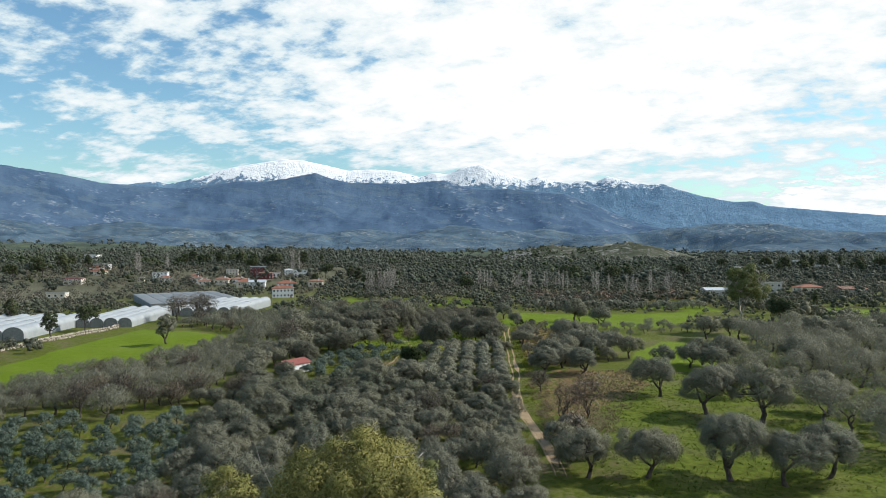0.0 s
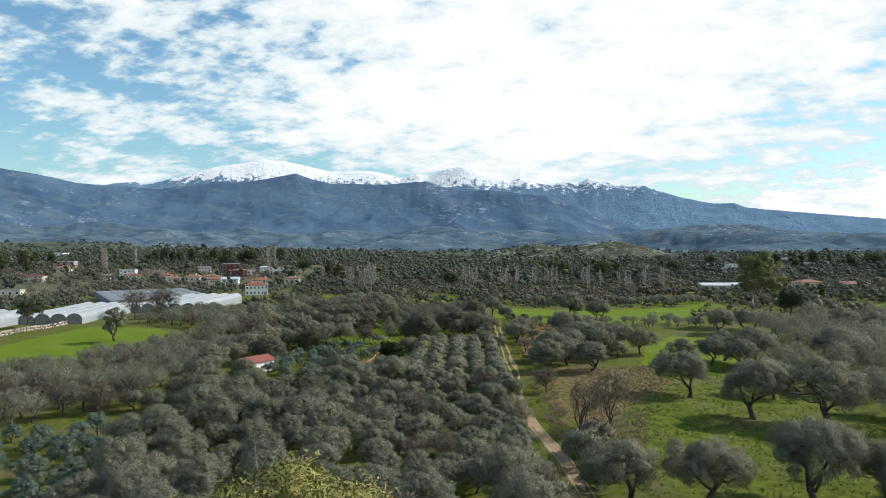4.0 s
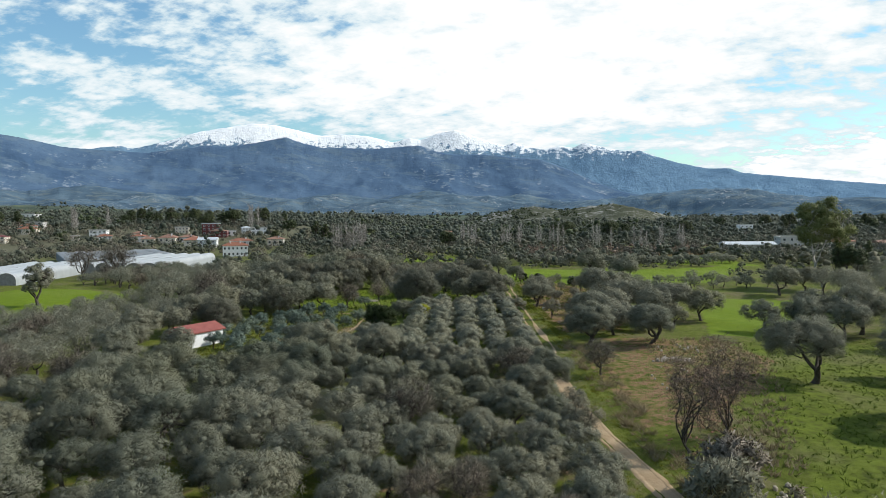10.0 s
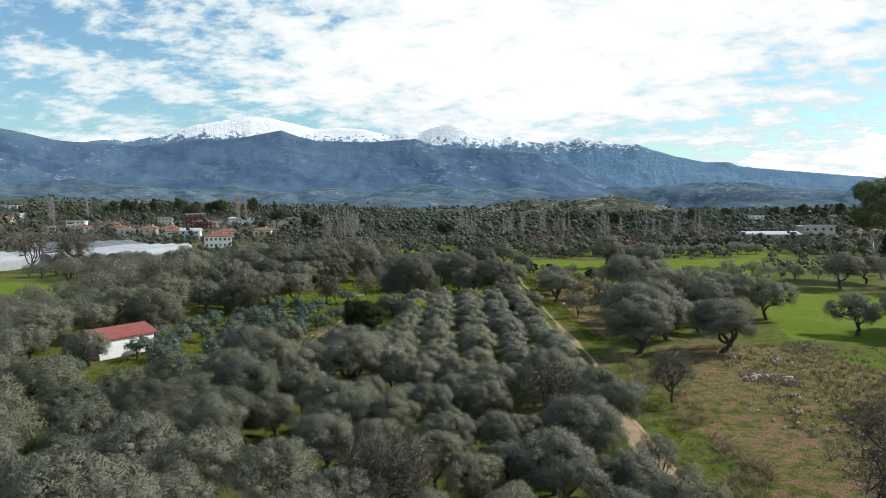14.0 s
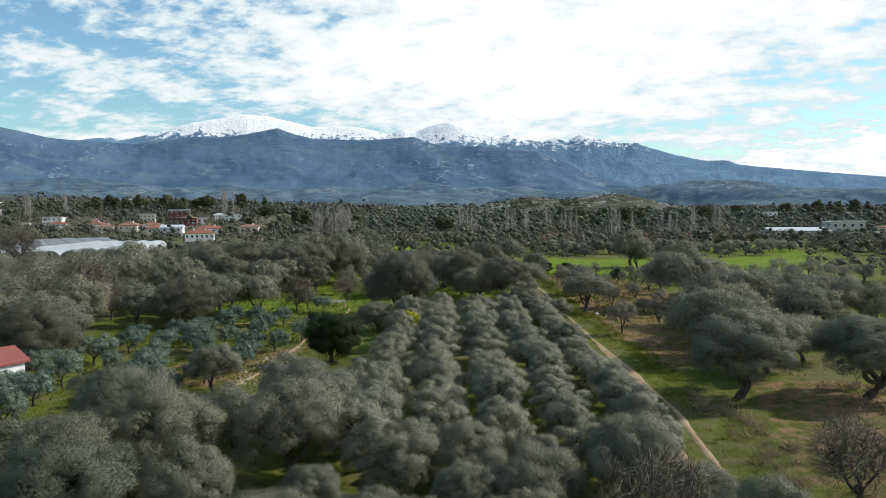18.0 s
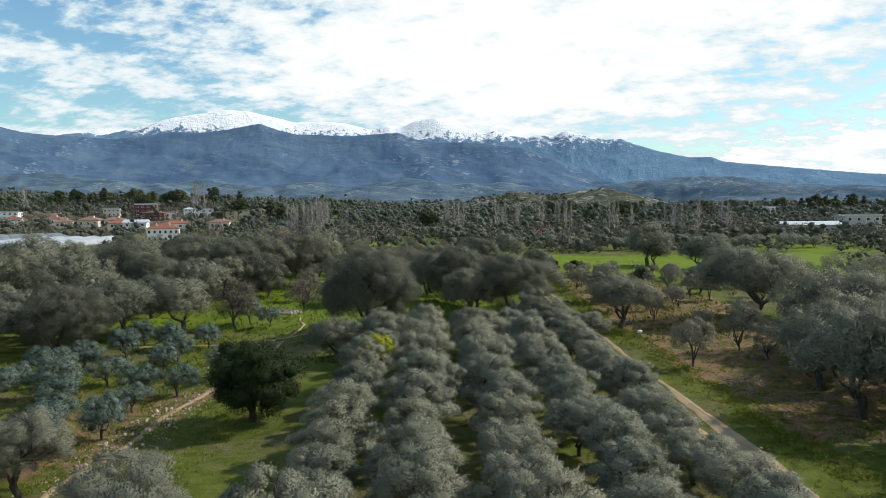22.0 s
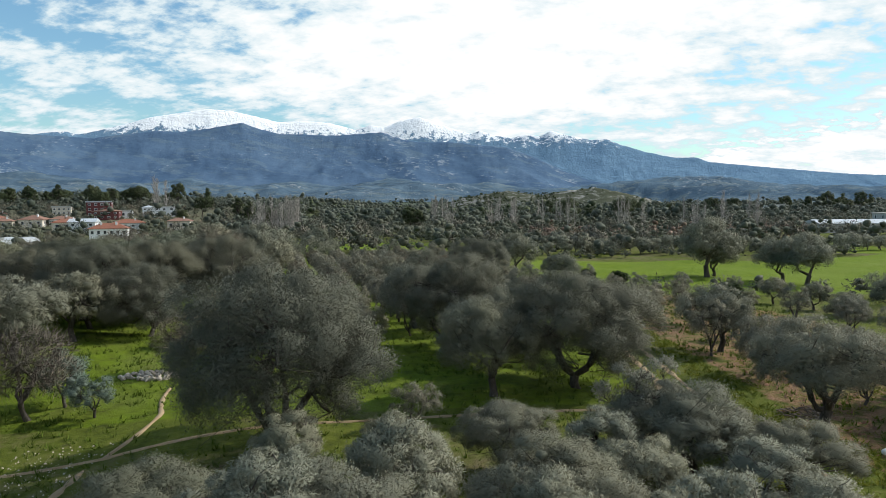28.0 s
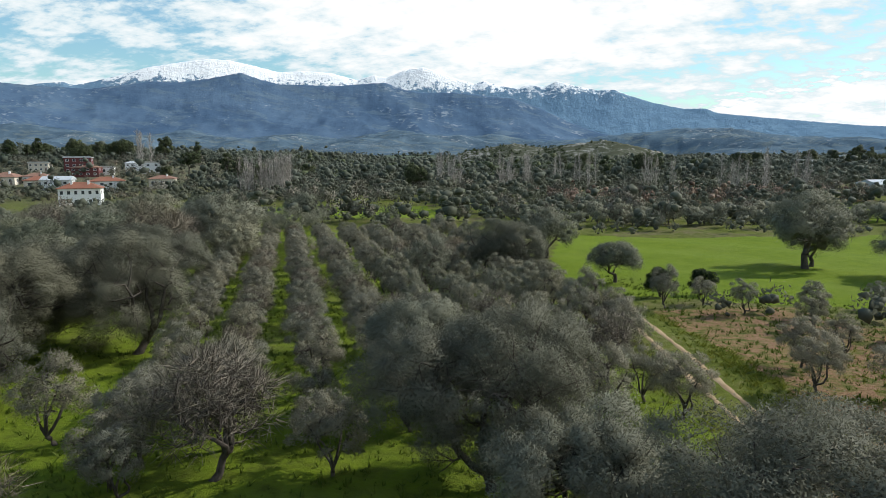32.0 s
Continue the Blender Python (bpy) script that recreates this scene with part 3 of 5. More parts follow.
def ico(rng, centre, radius, jitter=0.16):
    """Lumpy twenty-sided solids, one for each centre: the dense inside of a leaf clump."""
    g = (1 + 5 ** 0.5) / 2
    v = np.array([(-1, g, 0), (1, g, 0), (-1, -g, 0), (1, -g, 0), (0, -1, g), (0, 1, g), (0, -1, -g), (0, 1, -g), (g, 0, -1), (g, 0, 1), (-g, 0, -1), (-g, 0, 1)]) / math.hypot(1, g)
    f = np.array([(0, 11, 5), (0, 5, 1), (0, 1, 7), (0, 7, 10), (0, 10, 11), (1, 5, 9), (5, 11, 4), (11, 10, 2), (10, 7, 6), (7, 1, 8),
                  (3, 9, 4), (3, 4, 2), (3, 2, 6), (3, 6, 8), (3, 8, 9), (4, 9, 5), (2, 4, 11), (6, 2, 10), (8, 6, 7), (9, 8, 1)])
    n = len(centre)
    k = radius[:, None, None] * (1 + rng.normal(0, jitter, (n, 12, 1)))
    co = centre[:, None] + v[None] * k * [1, 1, 0.85]
    return co.reshape(-1, 3), (np.arange(n)[:, None, None] * 12 + f[None]).reshape(-1, 3), np.tile(v, (n, 1))


def unit(v):
    return v / (np.linalg.norm(v, axis=-1, keepdims=True) + 1e-9)


def tree_meshes(name, seed, width, height, leaves, size, leaf, bark, fork=0.22, clumps=26, radius=0.13, base=0.26, flat=0.85,
                thick=0.035, droop=0.0, stems=3, shell=0.71, tall=1.0, slim=0.165, twigs=2, core=0.40, skirt=-0.6, wisps=0.22):
    """Trunk and crown. Leaf clumps sit on an uneven dome, each made of smaller tufts; limbs reach into them; sprigs cover them."""
    rng = np.random.default_rng(seed)
    W, H = width / 2, height
    mid = (base + 1.0) / 2 * H
    half = (1.0 - base) / 2 * H
    lopside = rng.normal(0, 0.08, 2) * W
    p2, p3 = rng.uniform(0, 6, 2)
    dirs = []
    for k in range(clumps):
        q = unit(rng.normal(0, 1, (40, 3)))
        q = q[(q[:, 2] > skirt)][:14]
        if dirs:
            q = q[np.argmax(np.min(np.linalg.norm(q[:, None] - np.array(dirs)[None], axis=2), axis=1))][None]
        dirs.append(q[0])
    dirs = np.array(dirs)
    ang = np.arctan2(dirs[:, 1], dirs[:, 0])
    reach = 1 + 0.16 * np.sin(2 * ang + p2) + 0.13 * np.sin(3 * ang + p3)
    r = shell * rng.uniform(0.80, 1.14, clumps)
    r[::5] *= 0.55
    c = np.stack([dirs[:, 0] * W * r * reach + lopside[0], dirs[:, 1] * W * r * reach + lopside[1], mid + dirs[:, 2] * half * r * 1.02], -1)
    crad = radius * width * rng.uniform(0.72, 1.3, clumps)
    # wood
    pieces = []
    foot = np.array([0, 0, -0.25])
    crotch = np.array([*(rng.normal(0, 0.05, 2) * H), fork * H])
    r0 = thick * H * 1.3
    pieces.append(tube(bent(rng, foot, crotch, 6, 0.012 * H), r0 * np.array([1.75, 1.3, 1.1, 1.0, 1.0, 1.05]), 8))
    ends = []
    for s in range(stems):
        a = 2 * np.pi * (s + rng.uniform(-0.25, 0.25)) / stems
        e = np.array([math.cos(a) * W * 0.45, math.sin(a) * W * 0.45, fork * H + (0.72 - fork) * H * rng.uniform(0.6, 0.95) * tall])
        pth = bent(rng, crotch, e, 6, 0.05 * H)
        pieces.append(tube(pth, np.linspace(r0 * 0.75, r0 * 0.33, 6), 6))
        ends.append(pth)
    allp = np.concatenate([p[2:] for p in ends])
    for k in range(clumps):
        q = allp[np.argmin(np.linalg.norm(allp - c[k], axis=1) + 0.5 * np.maximum(allp[:, 2] - c[k, 2], 0))]
        pth = bent(rng, q, c[k], 5, 0.05 * H)
        pieces.append(tube(pth, np.linspace(r0 * 0.32, r0 * 0.07, 5), 4))
        for _ in range(twigs):
            tip = c[k] + rng.normal(0, 0.8, 3) * crad[k]
            pieces.append(tube(bent(rng, pth[2], tip, 3, 0.03 * H), np.array([r0 * 0.14, r0 * 0.09, r0 * 0.03]), 3))
    tco, tq = join(pieces)
    # tufts of each clump, and leaves over the tufts
    tuft = 8
    outward = unit(c - [lopside[0], lopside[1], mid - 0.25 * half])
    td = unit(unit(rng.normal(0, 1, (clumps, tuft, 3))) + 0.55 * outward[:, None] + [0, 0, 0.25])
    tc = (c[:, None] + td * (crad * rng.uniform(0.55, 0.80, clumps))[:, None, None] * [1, 1, flat]).reshape(-1, 3)
    tr = (crad[:, None] * rng.uniform(0.36, 0.60, (clumps, tuft))).reshape(-1)
    share = tr ** 2
    which = rng.choice(clumps * tuft, leaves, p=share / share.sum())
    d = unit(unit(rng.normal(0, 1, (leaves, 3))) + 0.45 * td.reshape(-1, 3)[which] + [0, 0, 0.2])
    rr = tr[which, None] * (0.50 + 0.62 * rng.random((leaves, 1)) ** 0.7)
    stray = rng.random((leaves, 1)) < wisps
    rr = np.where(stray, rr * rng.uniform(1.1, 1.7, (leaves, 1)), rr)
    at = tc[which] + d * rr * [1, 1, 0.9]
    soft_face = unit(0.62 * d + 0.34 * td.reshape(-1, 3)[which] + 0.22 * outward[which // tuft] + rng.normal(0, 0.08, (leaves, 3)))
    lco, lq = sprigs(rng, at, d, size, size * slim, droop, 0.75 if slim < 0.05 else 0.0)
    nv = np.repeat(soft_face, 3, 0) if slim > 0.05 else LEAF_NORMALS[0]
    if core and slim > 0.05:
        kco, kq, kn = ico(rng, c, crad * core)
        lco, lq, nv = np.concatenate([lco, kco]), np.concatenate([lq, kq + len(lco)]), np.concatenate([nv, kn])
    return mesh_from(name + "_trunk", tco, tq, bark, True), mesh_from(name + "_crown", lco, lq, leaf, False, nv)


def tree_thing(name, kind, label, category, group=""):
    """A tree as a thing, from its trunk and crown meshes, standing at the origin."""
    root = new(name)
    root.empty_display_size = 0.5
    part("trunk", kind[0], None, root)
    part("crown", kind[1], None, root)
    return tagged(root, label, category, group)


def plant(proto, x, y, scale=1.0, turn=0.0, tall=1.0, sink=0.05):
    m = pose(x, y, float(land(x, y)) - sink, 0, 0, turn)
    ob = copy_thing(proto, m)
    ob.scale = (scale, scale, scale * tall)
    return ob


def discard(proto):
    for o in (*proto.children_recursive, proto):
        bpy.data.objects.remove(o)


UNIT = 6.0  # the crown width at which olive trees are modelled
NEAR = [tree_thing("old_olive_tree", tree_meshes("olive", 10 + i, UNIT, 5.2 + 0.4 * (i % 3), 90000, 0.105, OLIVE, BARK, core=0.25, clumps=38 + 3 * (i % 4), stems=2 + i % 3, base=0.20, radius=0.135, fork=0.2, thick=0.03),
                   "grey-green old olive tree with a gnarled trunk", "tree", "old olive trees") for i in range(5)]
BIGS = [tree_thing("old_olive_tree", tree_meshes("big_olive", 25 + i, 9.5, 7.8 + 0.5 * (i % 2), 200000, 0.104, OLD_OLIVE, BARK, clumps=80, stems=4 + i, base=0.09, radius=0.096, fork=0.10, skirt=-0.8, thick=0.022, twigs=2, slim=0.16, core=0, wisps=0.42),
                   "large spreading old olive tree with a thick gnarled trunk", "tree", "old olive trees") for i in range(2)]
MEADOW = [tree_thing("old_olive_tree", tree_meshes("meadow_olive", 125 + i, 9.5, 7.4 + 0.6 * (i % 3), 90000, 0.135, OLIVE, BARK, clumps=54, stems=3 + i % 2, base=0.30, radius=0.105, fork=0.22, thick=0.03, twigs=1, core=0.25, wisps=0.25),
                     "old olive tree with an open crown and forked trunk", "tree", "old olive trees") for i in range(3)]
MIDS = [tree_thing("olive_tree", tree_meshes("olive_mid", 40 + i, UNIT, 5.0 + 0.4 * (i % 3), 20000, 0.17, OLIVE, BARK, twigs=0, clumps=30, stems=2 + i % 2, base=0.20, radius=0.145, fork=0.2, thick=0.03),
                   "grey-green olive tree with a rounded crown", "tree", "olive grove") for i in range(6)]
ROWS = [tree_thing("orchard_olive_tree", tree_meshes("row_olive", 70 + i, 3.6, 3.3 + 0.2 * i, 30000, 0.105, ROW_OLIVE, BARK, core=0.28, twigs=2, clumps=22, stems=3, base=0.14, radius=0.15, thick=0.024, skirt=-0.75),
                   "small grey-green olive tree in an orchard row", "tree", "orchard rows") for i in range(5)]
ROWS_FAR = [tree_thing("orchard_olive_tree", tree_meshes("row_olive_far", 80 + i, 3.6, 3.3 + 0.2 * i, 2800, 0.26, ROW_OLIVE, BARK, twigs=0, clumps=18, stems=3, base=0.14, radius=0.16, thick=0.026, skirt=-0.75),
                       "small grey-green olive tree in an orchard row", "tree", "orchard rows") for i in range(4)]
THINS = [tree_thing("orchard_olive_tree", tree_meshes("thin_olive", 180 + i, 3.4, 3.6 + 0.3 * i, 9000, 0.115, THIN_OLIVE, BARK, clumps=24, stems=4, base=0.18, radius=0.12, thick=0.018, twigs=4, core=0, wisps=0.55, fork=0.12),
                    "thin-leaved grey olive tree in an orchard row", "tree", "thin orchard rows") for i in range(4)]
YOUNGS = [tree_thing("young_olive_tree", tree_meshes("young_olive", 90 + i, 3.2, 2.9, 5000, 0.15, YOUNG, BARK, clumps=16, stems=3, base=0.2, thick=0.022, radius=0.15, core=0.5, wisps=0.2),
                     "young blue-grey olive tree in grass", "tree", "young olive trees") for i in range(3)]
BARES = [tree_thing("bare_tree", tree_meshes("bare", 110 + i, 5.0, 5.6, 4200, 0.7, TWIG, BARK, clumps=44, stems=5, base=0.12, thick=0.02, radius=0.12, slim=0.018, twigs=5),
                    "leafless winter tree with grey twigs", "tree", "bare trees") for i in range(3)]
FIRST = dict(near=NEAR, big=BIGS, meadow=MEADOW, thin=THINS, mid=MIDS, row=ROWS, row_far=ROWS_FAR, young=YOUNGS, bare=BARES)

taken = []


def strip_gap(x, y):
    """How far a spot lies from the strip of land between the groves and the track, which calls for the finest trees."""
    return max(1.6 * abs(x + 6), 28 + 0.4 * max(0.0, 150 - y), y - 204)


def olive(x, y, w, kind="", high=1.0):
    rng = random.Random(int(x * 131 + y * 977))
    gap = strip_gap(x, y)
    near = gap < 36
    kind = "row_far" if kind == "row" and gap > 52 else kind
    pool = FIRST[kind] if kind else (NEAR if near else MIDS)
    if not kind and ((near and w > 6.9) or (gap < 80 and w > 8.2)):
        kind, pool = ("big", BIGS) if x < 9 else ("meadow", MEADOW)
    model = {"big": 9.5, "meadow": 9.5, "thin": 3.4, "row": 3.6, "row_far": 3.6, "young": 3.2, "bare": 5.0}.get(kind, UNIT)
    taken.append((x, y, w / 2))
    return plant(rng.choice(pool), x, y, w / model, rng.uniform(0, 360), rng.uniform(0.86, 1.04) * high)


RIGHT_MEADOW = [(36.5, 138.5, 10.5), (41.2, 124.5, 10), (49.4, 120.6, 11), (33.6, 92, 10.5), (40.1, 90.5, 10), (46.8, 93, 8.5), (79, 169.5, 11), (65.6, 130, 9), (51.4, 140.4, 8.5),
                (22.6, 92, 9), (14.6, 92, 7.5), (34.5, 181.5, 4.6), (18.2, 176.5, 8), (29.5, 196, 10), (35.5, 190, 9),
                (41.3, 187, 7), (47.6, 175.3, 6), (53, 173, 7), (58, 178, 8), (57, 168, 7), (62, 172, 9), (24, 184, 6.5), (21, 170, 6.5), (22.5, 178, 7), (27, 175.5, 5.6), (31, 184, 7), (33, 200, 7), (20, 184, 6), (25, 189.5, 6.5), (37, 196.5, 7)]
BY_TRACK = [(13.2, 209.3, 7.6), (28.4, 211.6, 10.5), (33.2, 213.5, 8), (27.5, 193.8, 8), (2.2, 144.3, 5.2), (0.8, 125, 4.9), (40.3, 284.5, 10), (42.6, 287, 7),
            (48.9, 277.5, 8.5), (49.6, 272.0, 8), (15.4, 279.5, 6.4), (1.8, 281.8, 9.6), (11.3, 299, 8), (104, 214, 10), (113, 214, 10), (75, 227, 8), (92, 228, 7), (86, 236, 8),
            (16.5, 227.4, 5.2)]
CENTRE = [(-12.9, 208.4, 11.6), (-2.2, 216.6, 6.0), (-1.0, 224.5, 6.4), (-6.7, 239.5, 6.5), (-3.9, 230.2, 9.4), (-27.2, 251.8, 11), (-34, 248, 11), (-31.5, 240, 8.5), (-38, 243, 10),
          (-33.4, 270.5, 11), (-35, 303, 9), (-32, 349, 7), (-45, 216, 7.5), (-39.5, 210, 7), (-46, 260, 9.5), (-42, 202, 8.5), (-35, 215, 8),
          (-47, 178, 8.5), (-46.5, 161.8, 4.6), (-54, 163, 5), (-49, 147.5, 5.5), (-27, 171, 4.5), (-19.5, 154, 5.6), (-18, 162, 5.6)]
GROVE = [(0.3, 126.8, 4.4), (5.4, 121.5, 3.4), (2.9, 131.4, 5.8), (-1.8, 143.8, 4.4), (-5.6, 148, 4.6), (-9, 146.9, 5.1), (-15, 150, 6.4), (-21.5, 148.5, 6),
         (-18.4, 143, 4.8), (-13.6, 139.5, 4.6), (-10.3, 135.5, 4.8), (-25.3, 144, 6), (-21.8, 131.4, 5.2), (-26, 129, 5), (-30.5, 131, 5), (-35.5, 128.6, 5.2),
         (-19.2, 137.3, 4), (-14.2, 130.3, 4.4), (-15.8, 124.3, 5), (-20.5, 121, 4.6), (-11.5, 121.5, 4), (-27, 121.5, 4), (-3, 119.5, 4), (2.4, 114, 4)]
SMALL_RIGHT = [(13.9, 191, 3.6), (20, 196, 3.4), (20.5, 191.8, 3.4), (20.9, 186.9, 2.6), (15.8, 220, 4.0), (7.2, 128.2, 2.8), (6.4, 120.5, 3.6), (0.9, 115, 3.6), (28.6, 247, 2.4), (15, 225.5, 3.4), (15.4, 219, 3.1), (15.3, 263, 3), (19, 264, 2.6),
               (15.2, 239.6, 3.4), (16.8, 244, 3), (20, 232, 2.6), (24, 222, 2.8), (18, 213, 3)]
YOUNG_LEFT = [(-24, 194, 3.3), (-26.3, 190, 2.8), (-28, 186, 2.6), (-27, 179.5, 3.2), (-33, 193, 3.2), (-33, 206, 3.2), (-28.4, 219, 3.8), (-25.5, 216.5, 2.8),
              (-34.5, 188, 4), (-33.5, 172.5, 4.2), (-42, 180, 4), (-39, 165, 3.5), (-30.5, 198, 3), (-37, 197, 3), (-31, 181, 3), (-38, 187, 3.2), (-36, 180, 3)]
FRONT = [(4.6, 204.2, 5.6), (-2.2, 198.5, 5.2), (-8.8, 197, 5.4), (-15.5, 198.5, 5.2), (-3.0, 205.5, 4.2), (8.0, 202.5, 4.4)]
LEFT_BIG = [(-44, 230, 9), (-52, 240, 10), (-47, 250, 9.5), (-58, 252, 10), (-43, 262, 9), (-52, 268, 10), (-62, 266, 9), (-39, 277, 9), (-45, 285, 10), (-57, 288, 10), (-35, 302, 10.5),
            (-45, 303, 11), (-50, 221, 8), (-66, 240, 9), (-60, 228, 8), (-70, 256, 9), (-30, 287, 8)]
LAST = [(-10.5, 231.5, 3.6), (-19.8, 231.4, 3.4), (-24.6, 236.5, 4), (6.3, 236.1, 3.4), (3.4, 259, 4.2), (4.6, 252.5, 3.4), (6.4, 246.5, 3), (-6, 275, 5.4),
        (3.2, 206, 4.3), (6.2, 203.5, 3.2), (-6.7, 211.5, 2.6), (6, 226, 4.6), (2.0, 242, 3)]
for x, y, w in RIGHT_MEADOW + BY_TRACK + CENTRE + GROVE + LEFT_BIG:
    olive(x, y, w)
for x, y, w in FRONT:
    olive(x, y, w, "near", 0.80)
plant(BIGS[0], 3.4, 218.6, 11.6 / 9.5, 40, 0.80)
taken.append((3.6, 219.2, 5.0))
olive(5.3, 136.2, 5.2, "near", 1.2)
for x, y, w in ((15.6, 163.0, 8.6), (24.8, 162.3, 8.0)):
    olive(x, y, w, "near", 0.84)
for x, y, w in SMALL_RIGHT + LAST:
    olive(x, y, w, "thin")
for x, y, w in YOUNG_LEFT:
    olive(x, y, w, "young")
for x, y, w in [(-15.9, 234.6, 5), (-29.5, 217, 5), (-23.5, 226.5, 4.5), (-8.5, 250, 3.5), (-12, 262, 3.5), (13.2, 144.2, 4.4), (-9.4, 123.3, 4.8), (-15.7, 231.5, 5.6)]:
    olive(x, y, w, "bare")


taken += [(-18.6, 182, 3.0), (-10.9, 189, 1.4), (-46.8, 168.5, 5.0), (-46.5, 161.8, 2.5), (-53, 162, 4)]


def free(x, y, r):
    return all((x - a) ** 2 + (y - b) ** 2 > (0.62 * (r + c)) ** 2 for a, b, c in taken) and abs(x - track_x(y)) > r * 0.6 + 1.0


jit = random.Random(5)
for row, x in enumerate((-11.6, -7.3, -3.0, 1.2, 5.4)):
    for i in range(16):
        y = 151 + 3.5 * i + jit.uniform(-0.5, 0.5)
        w = jit.uniform(3.4, 4.5) if x < 0 else jit.uniform(3.2, 4.1)
        if free(x, y, w / 2 * 0.7):
            olive(x + jit.uniform(-0.3, 0.3), y, w, "row", 0.94 if x < 4 else 0.86)
turn = radians(11)
for row in range(-4, 5):
    for i in range(28):
        a, b = row * 4.2 + 1.5, i * 3.4
        x = -4 + a * math.cos(turn) - b * math.sin(turn) + jit.uniform(-0.4, 0.4)
        y = 233 + a * math.sin(turn) + b * math.cos(turn) + jit.uniform(-0.5, 0.5)
        w = jit.uniform(2.8, 3.7)
        if free(x, y, w / 2 * 0.7) and x < 7.0:
            olive(x, y, w, "bare" if jit.random() < 0.09 else "thin")


for i in range(24):
    olive(26 + 3.7 * i + jit.uniform(-0.6, 0.6), 341 + 0.10 * i + jit.uniform(-1, 1), jit.uniform(3.2, 4.6), "row")
    olive(30 + 3.7 * i + jit.uniform(-0.6, 0.6), 349 + 0.10 * i + jit.uniform(-1, 1), jit.uniform(3.2, 4.6), "row")

far_trees, bare_spots = [], []


def fill(corners, gap, w0, w1, count, kind="", bare=0.05, seed=1):
    rng = random.Random(seed)
    xs, ys = [c[0] for c in corners], [c[1] for c in corners]
    for _ in range(count):
        x, y, w = rng.uniform(min(xs), max(xs)), rng.uniform(min(ys), max(ys)), rng.uniform(w0, w1)
        if not inside(x, y, corners) or any(inside(x, y, c) for c in CROPS):
            continue
        if all((x - a) ** 2 + (y - b) ** 2 > (gap * 0.5 + 0.42 * c + 0.2 * w) ** 2 for a, b, c in taken) and abs(x - track_x(y)) > w * 0.4 + 1.2:
            if kind or (rng.random() < bare and len(bare_spots) < 170):
                bare_spots.append(x)
                olive(x, y, w, kind or "bare")
            elif strip_gap(x, y) < 84:
                olive(x, y, w)
            else:
                taken.append((x, y, w / 2))
                far_trees.append((x, y, w, rng.uniform(0, 6.28)))


fill([(-14, 95), (6, 95), (5, 150), (-13, 150)], 3.2, 3.2, 4.6, 900, bare=0.05, seed=17)
fill([(-46, 108), (-13, 108), (-13, 160), (-20, 154), (-46, 141)], 3.3, 4.8, 7.4, 900, bare=0.0, seed=7)
fill([(-95, 124), (-42, 134), (-42, 142), (-97, 134)], 2.2, 3.5, 5.5, 300, bare=0.5, seed=11)
fill([(-120, 266), (-86, 242), (-78, 300), (-114, 318)], 2.4, 4, 6.5, 260, bare=0.1, seed=14)
fill([(-80, 60), (-42, 60), (-42, 120), (-84, 118)], 3.4, 2.6, 3.8, 420, "young", seed=12)
fill([(-45, 25), (5, 25), (7, 112), (-45, 112)], 4.2, 4.4, 7.4, 2600, bare=0.06, seed=2)
fill([(-130, 50), (-80, 50), (-60, 150), (-105, 140)], 3.6, 4.5, 6.5, 800, bare=0.10, seed=3)
fill([(-104, 142), (-60, 142), (-58, 200), (-79, 212)], 2.0, 3.2, 4.8, 700, bare=0.04, seed=13)
fill([(-80, 200), (-52, 150), (-48, 200), (-36, 236), (-38, 330), (-75, 330), (-76, 250)], 3.6, 5, 8.5, 900, bare=0.26, seed=4)
fill([(60, 80), (130, 80), (140, 240), (84, 240), (84, 180), (60, 170)], 5.5, 6, 9.5, 620, seed=5)
fill([(36, 222), (58, 232), (84, 246), (60, 258), (30, 256), (32, 230)], 4.5, 2.6, 4.4, 120, seed=6)
fill([(-40, 262), (-24, 262), (-26, 340), (-60, 340)], 4.0, 4, 7, 240, seed=8)
fill([(17, 205), (28, 205), (34, 262), (17, 262)], 5.5, 2.2, 3.4, 60, "thin", seed=9)
fill([(-46, 156), (-28, 160), (-27, 200), (-32, 214), (-42, 204)], 3.2, 2.4, 3.6, 150, "young", seed=10)


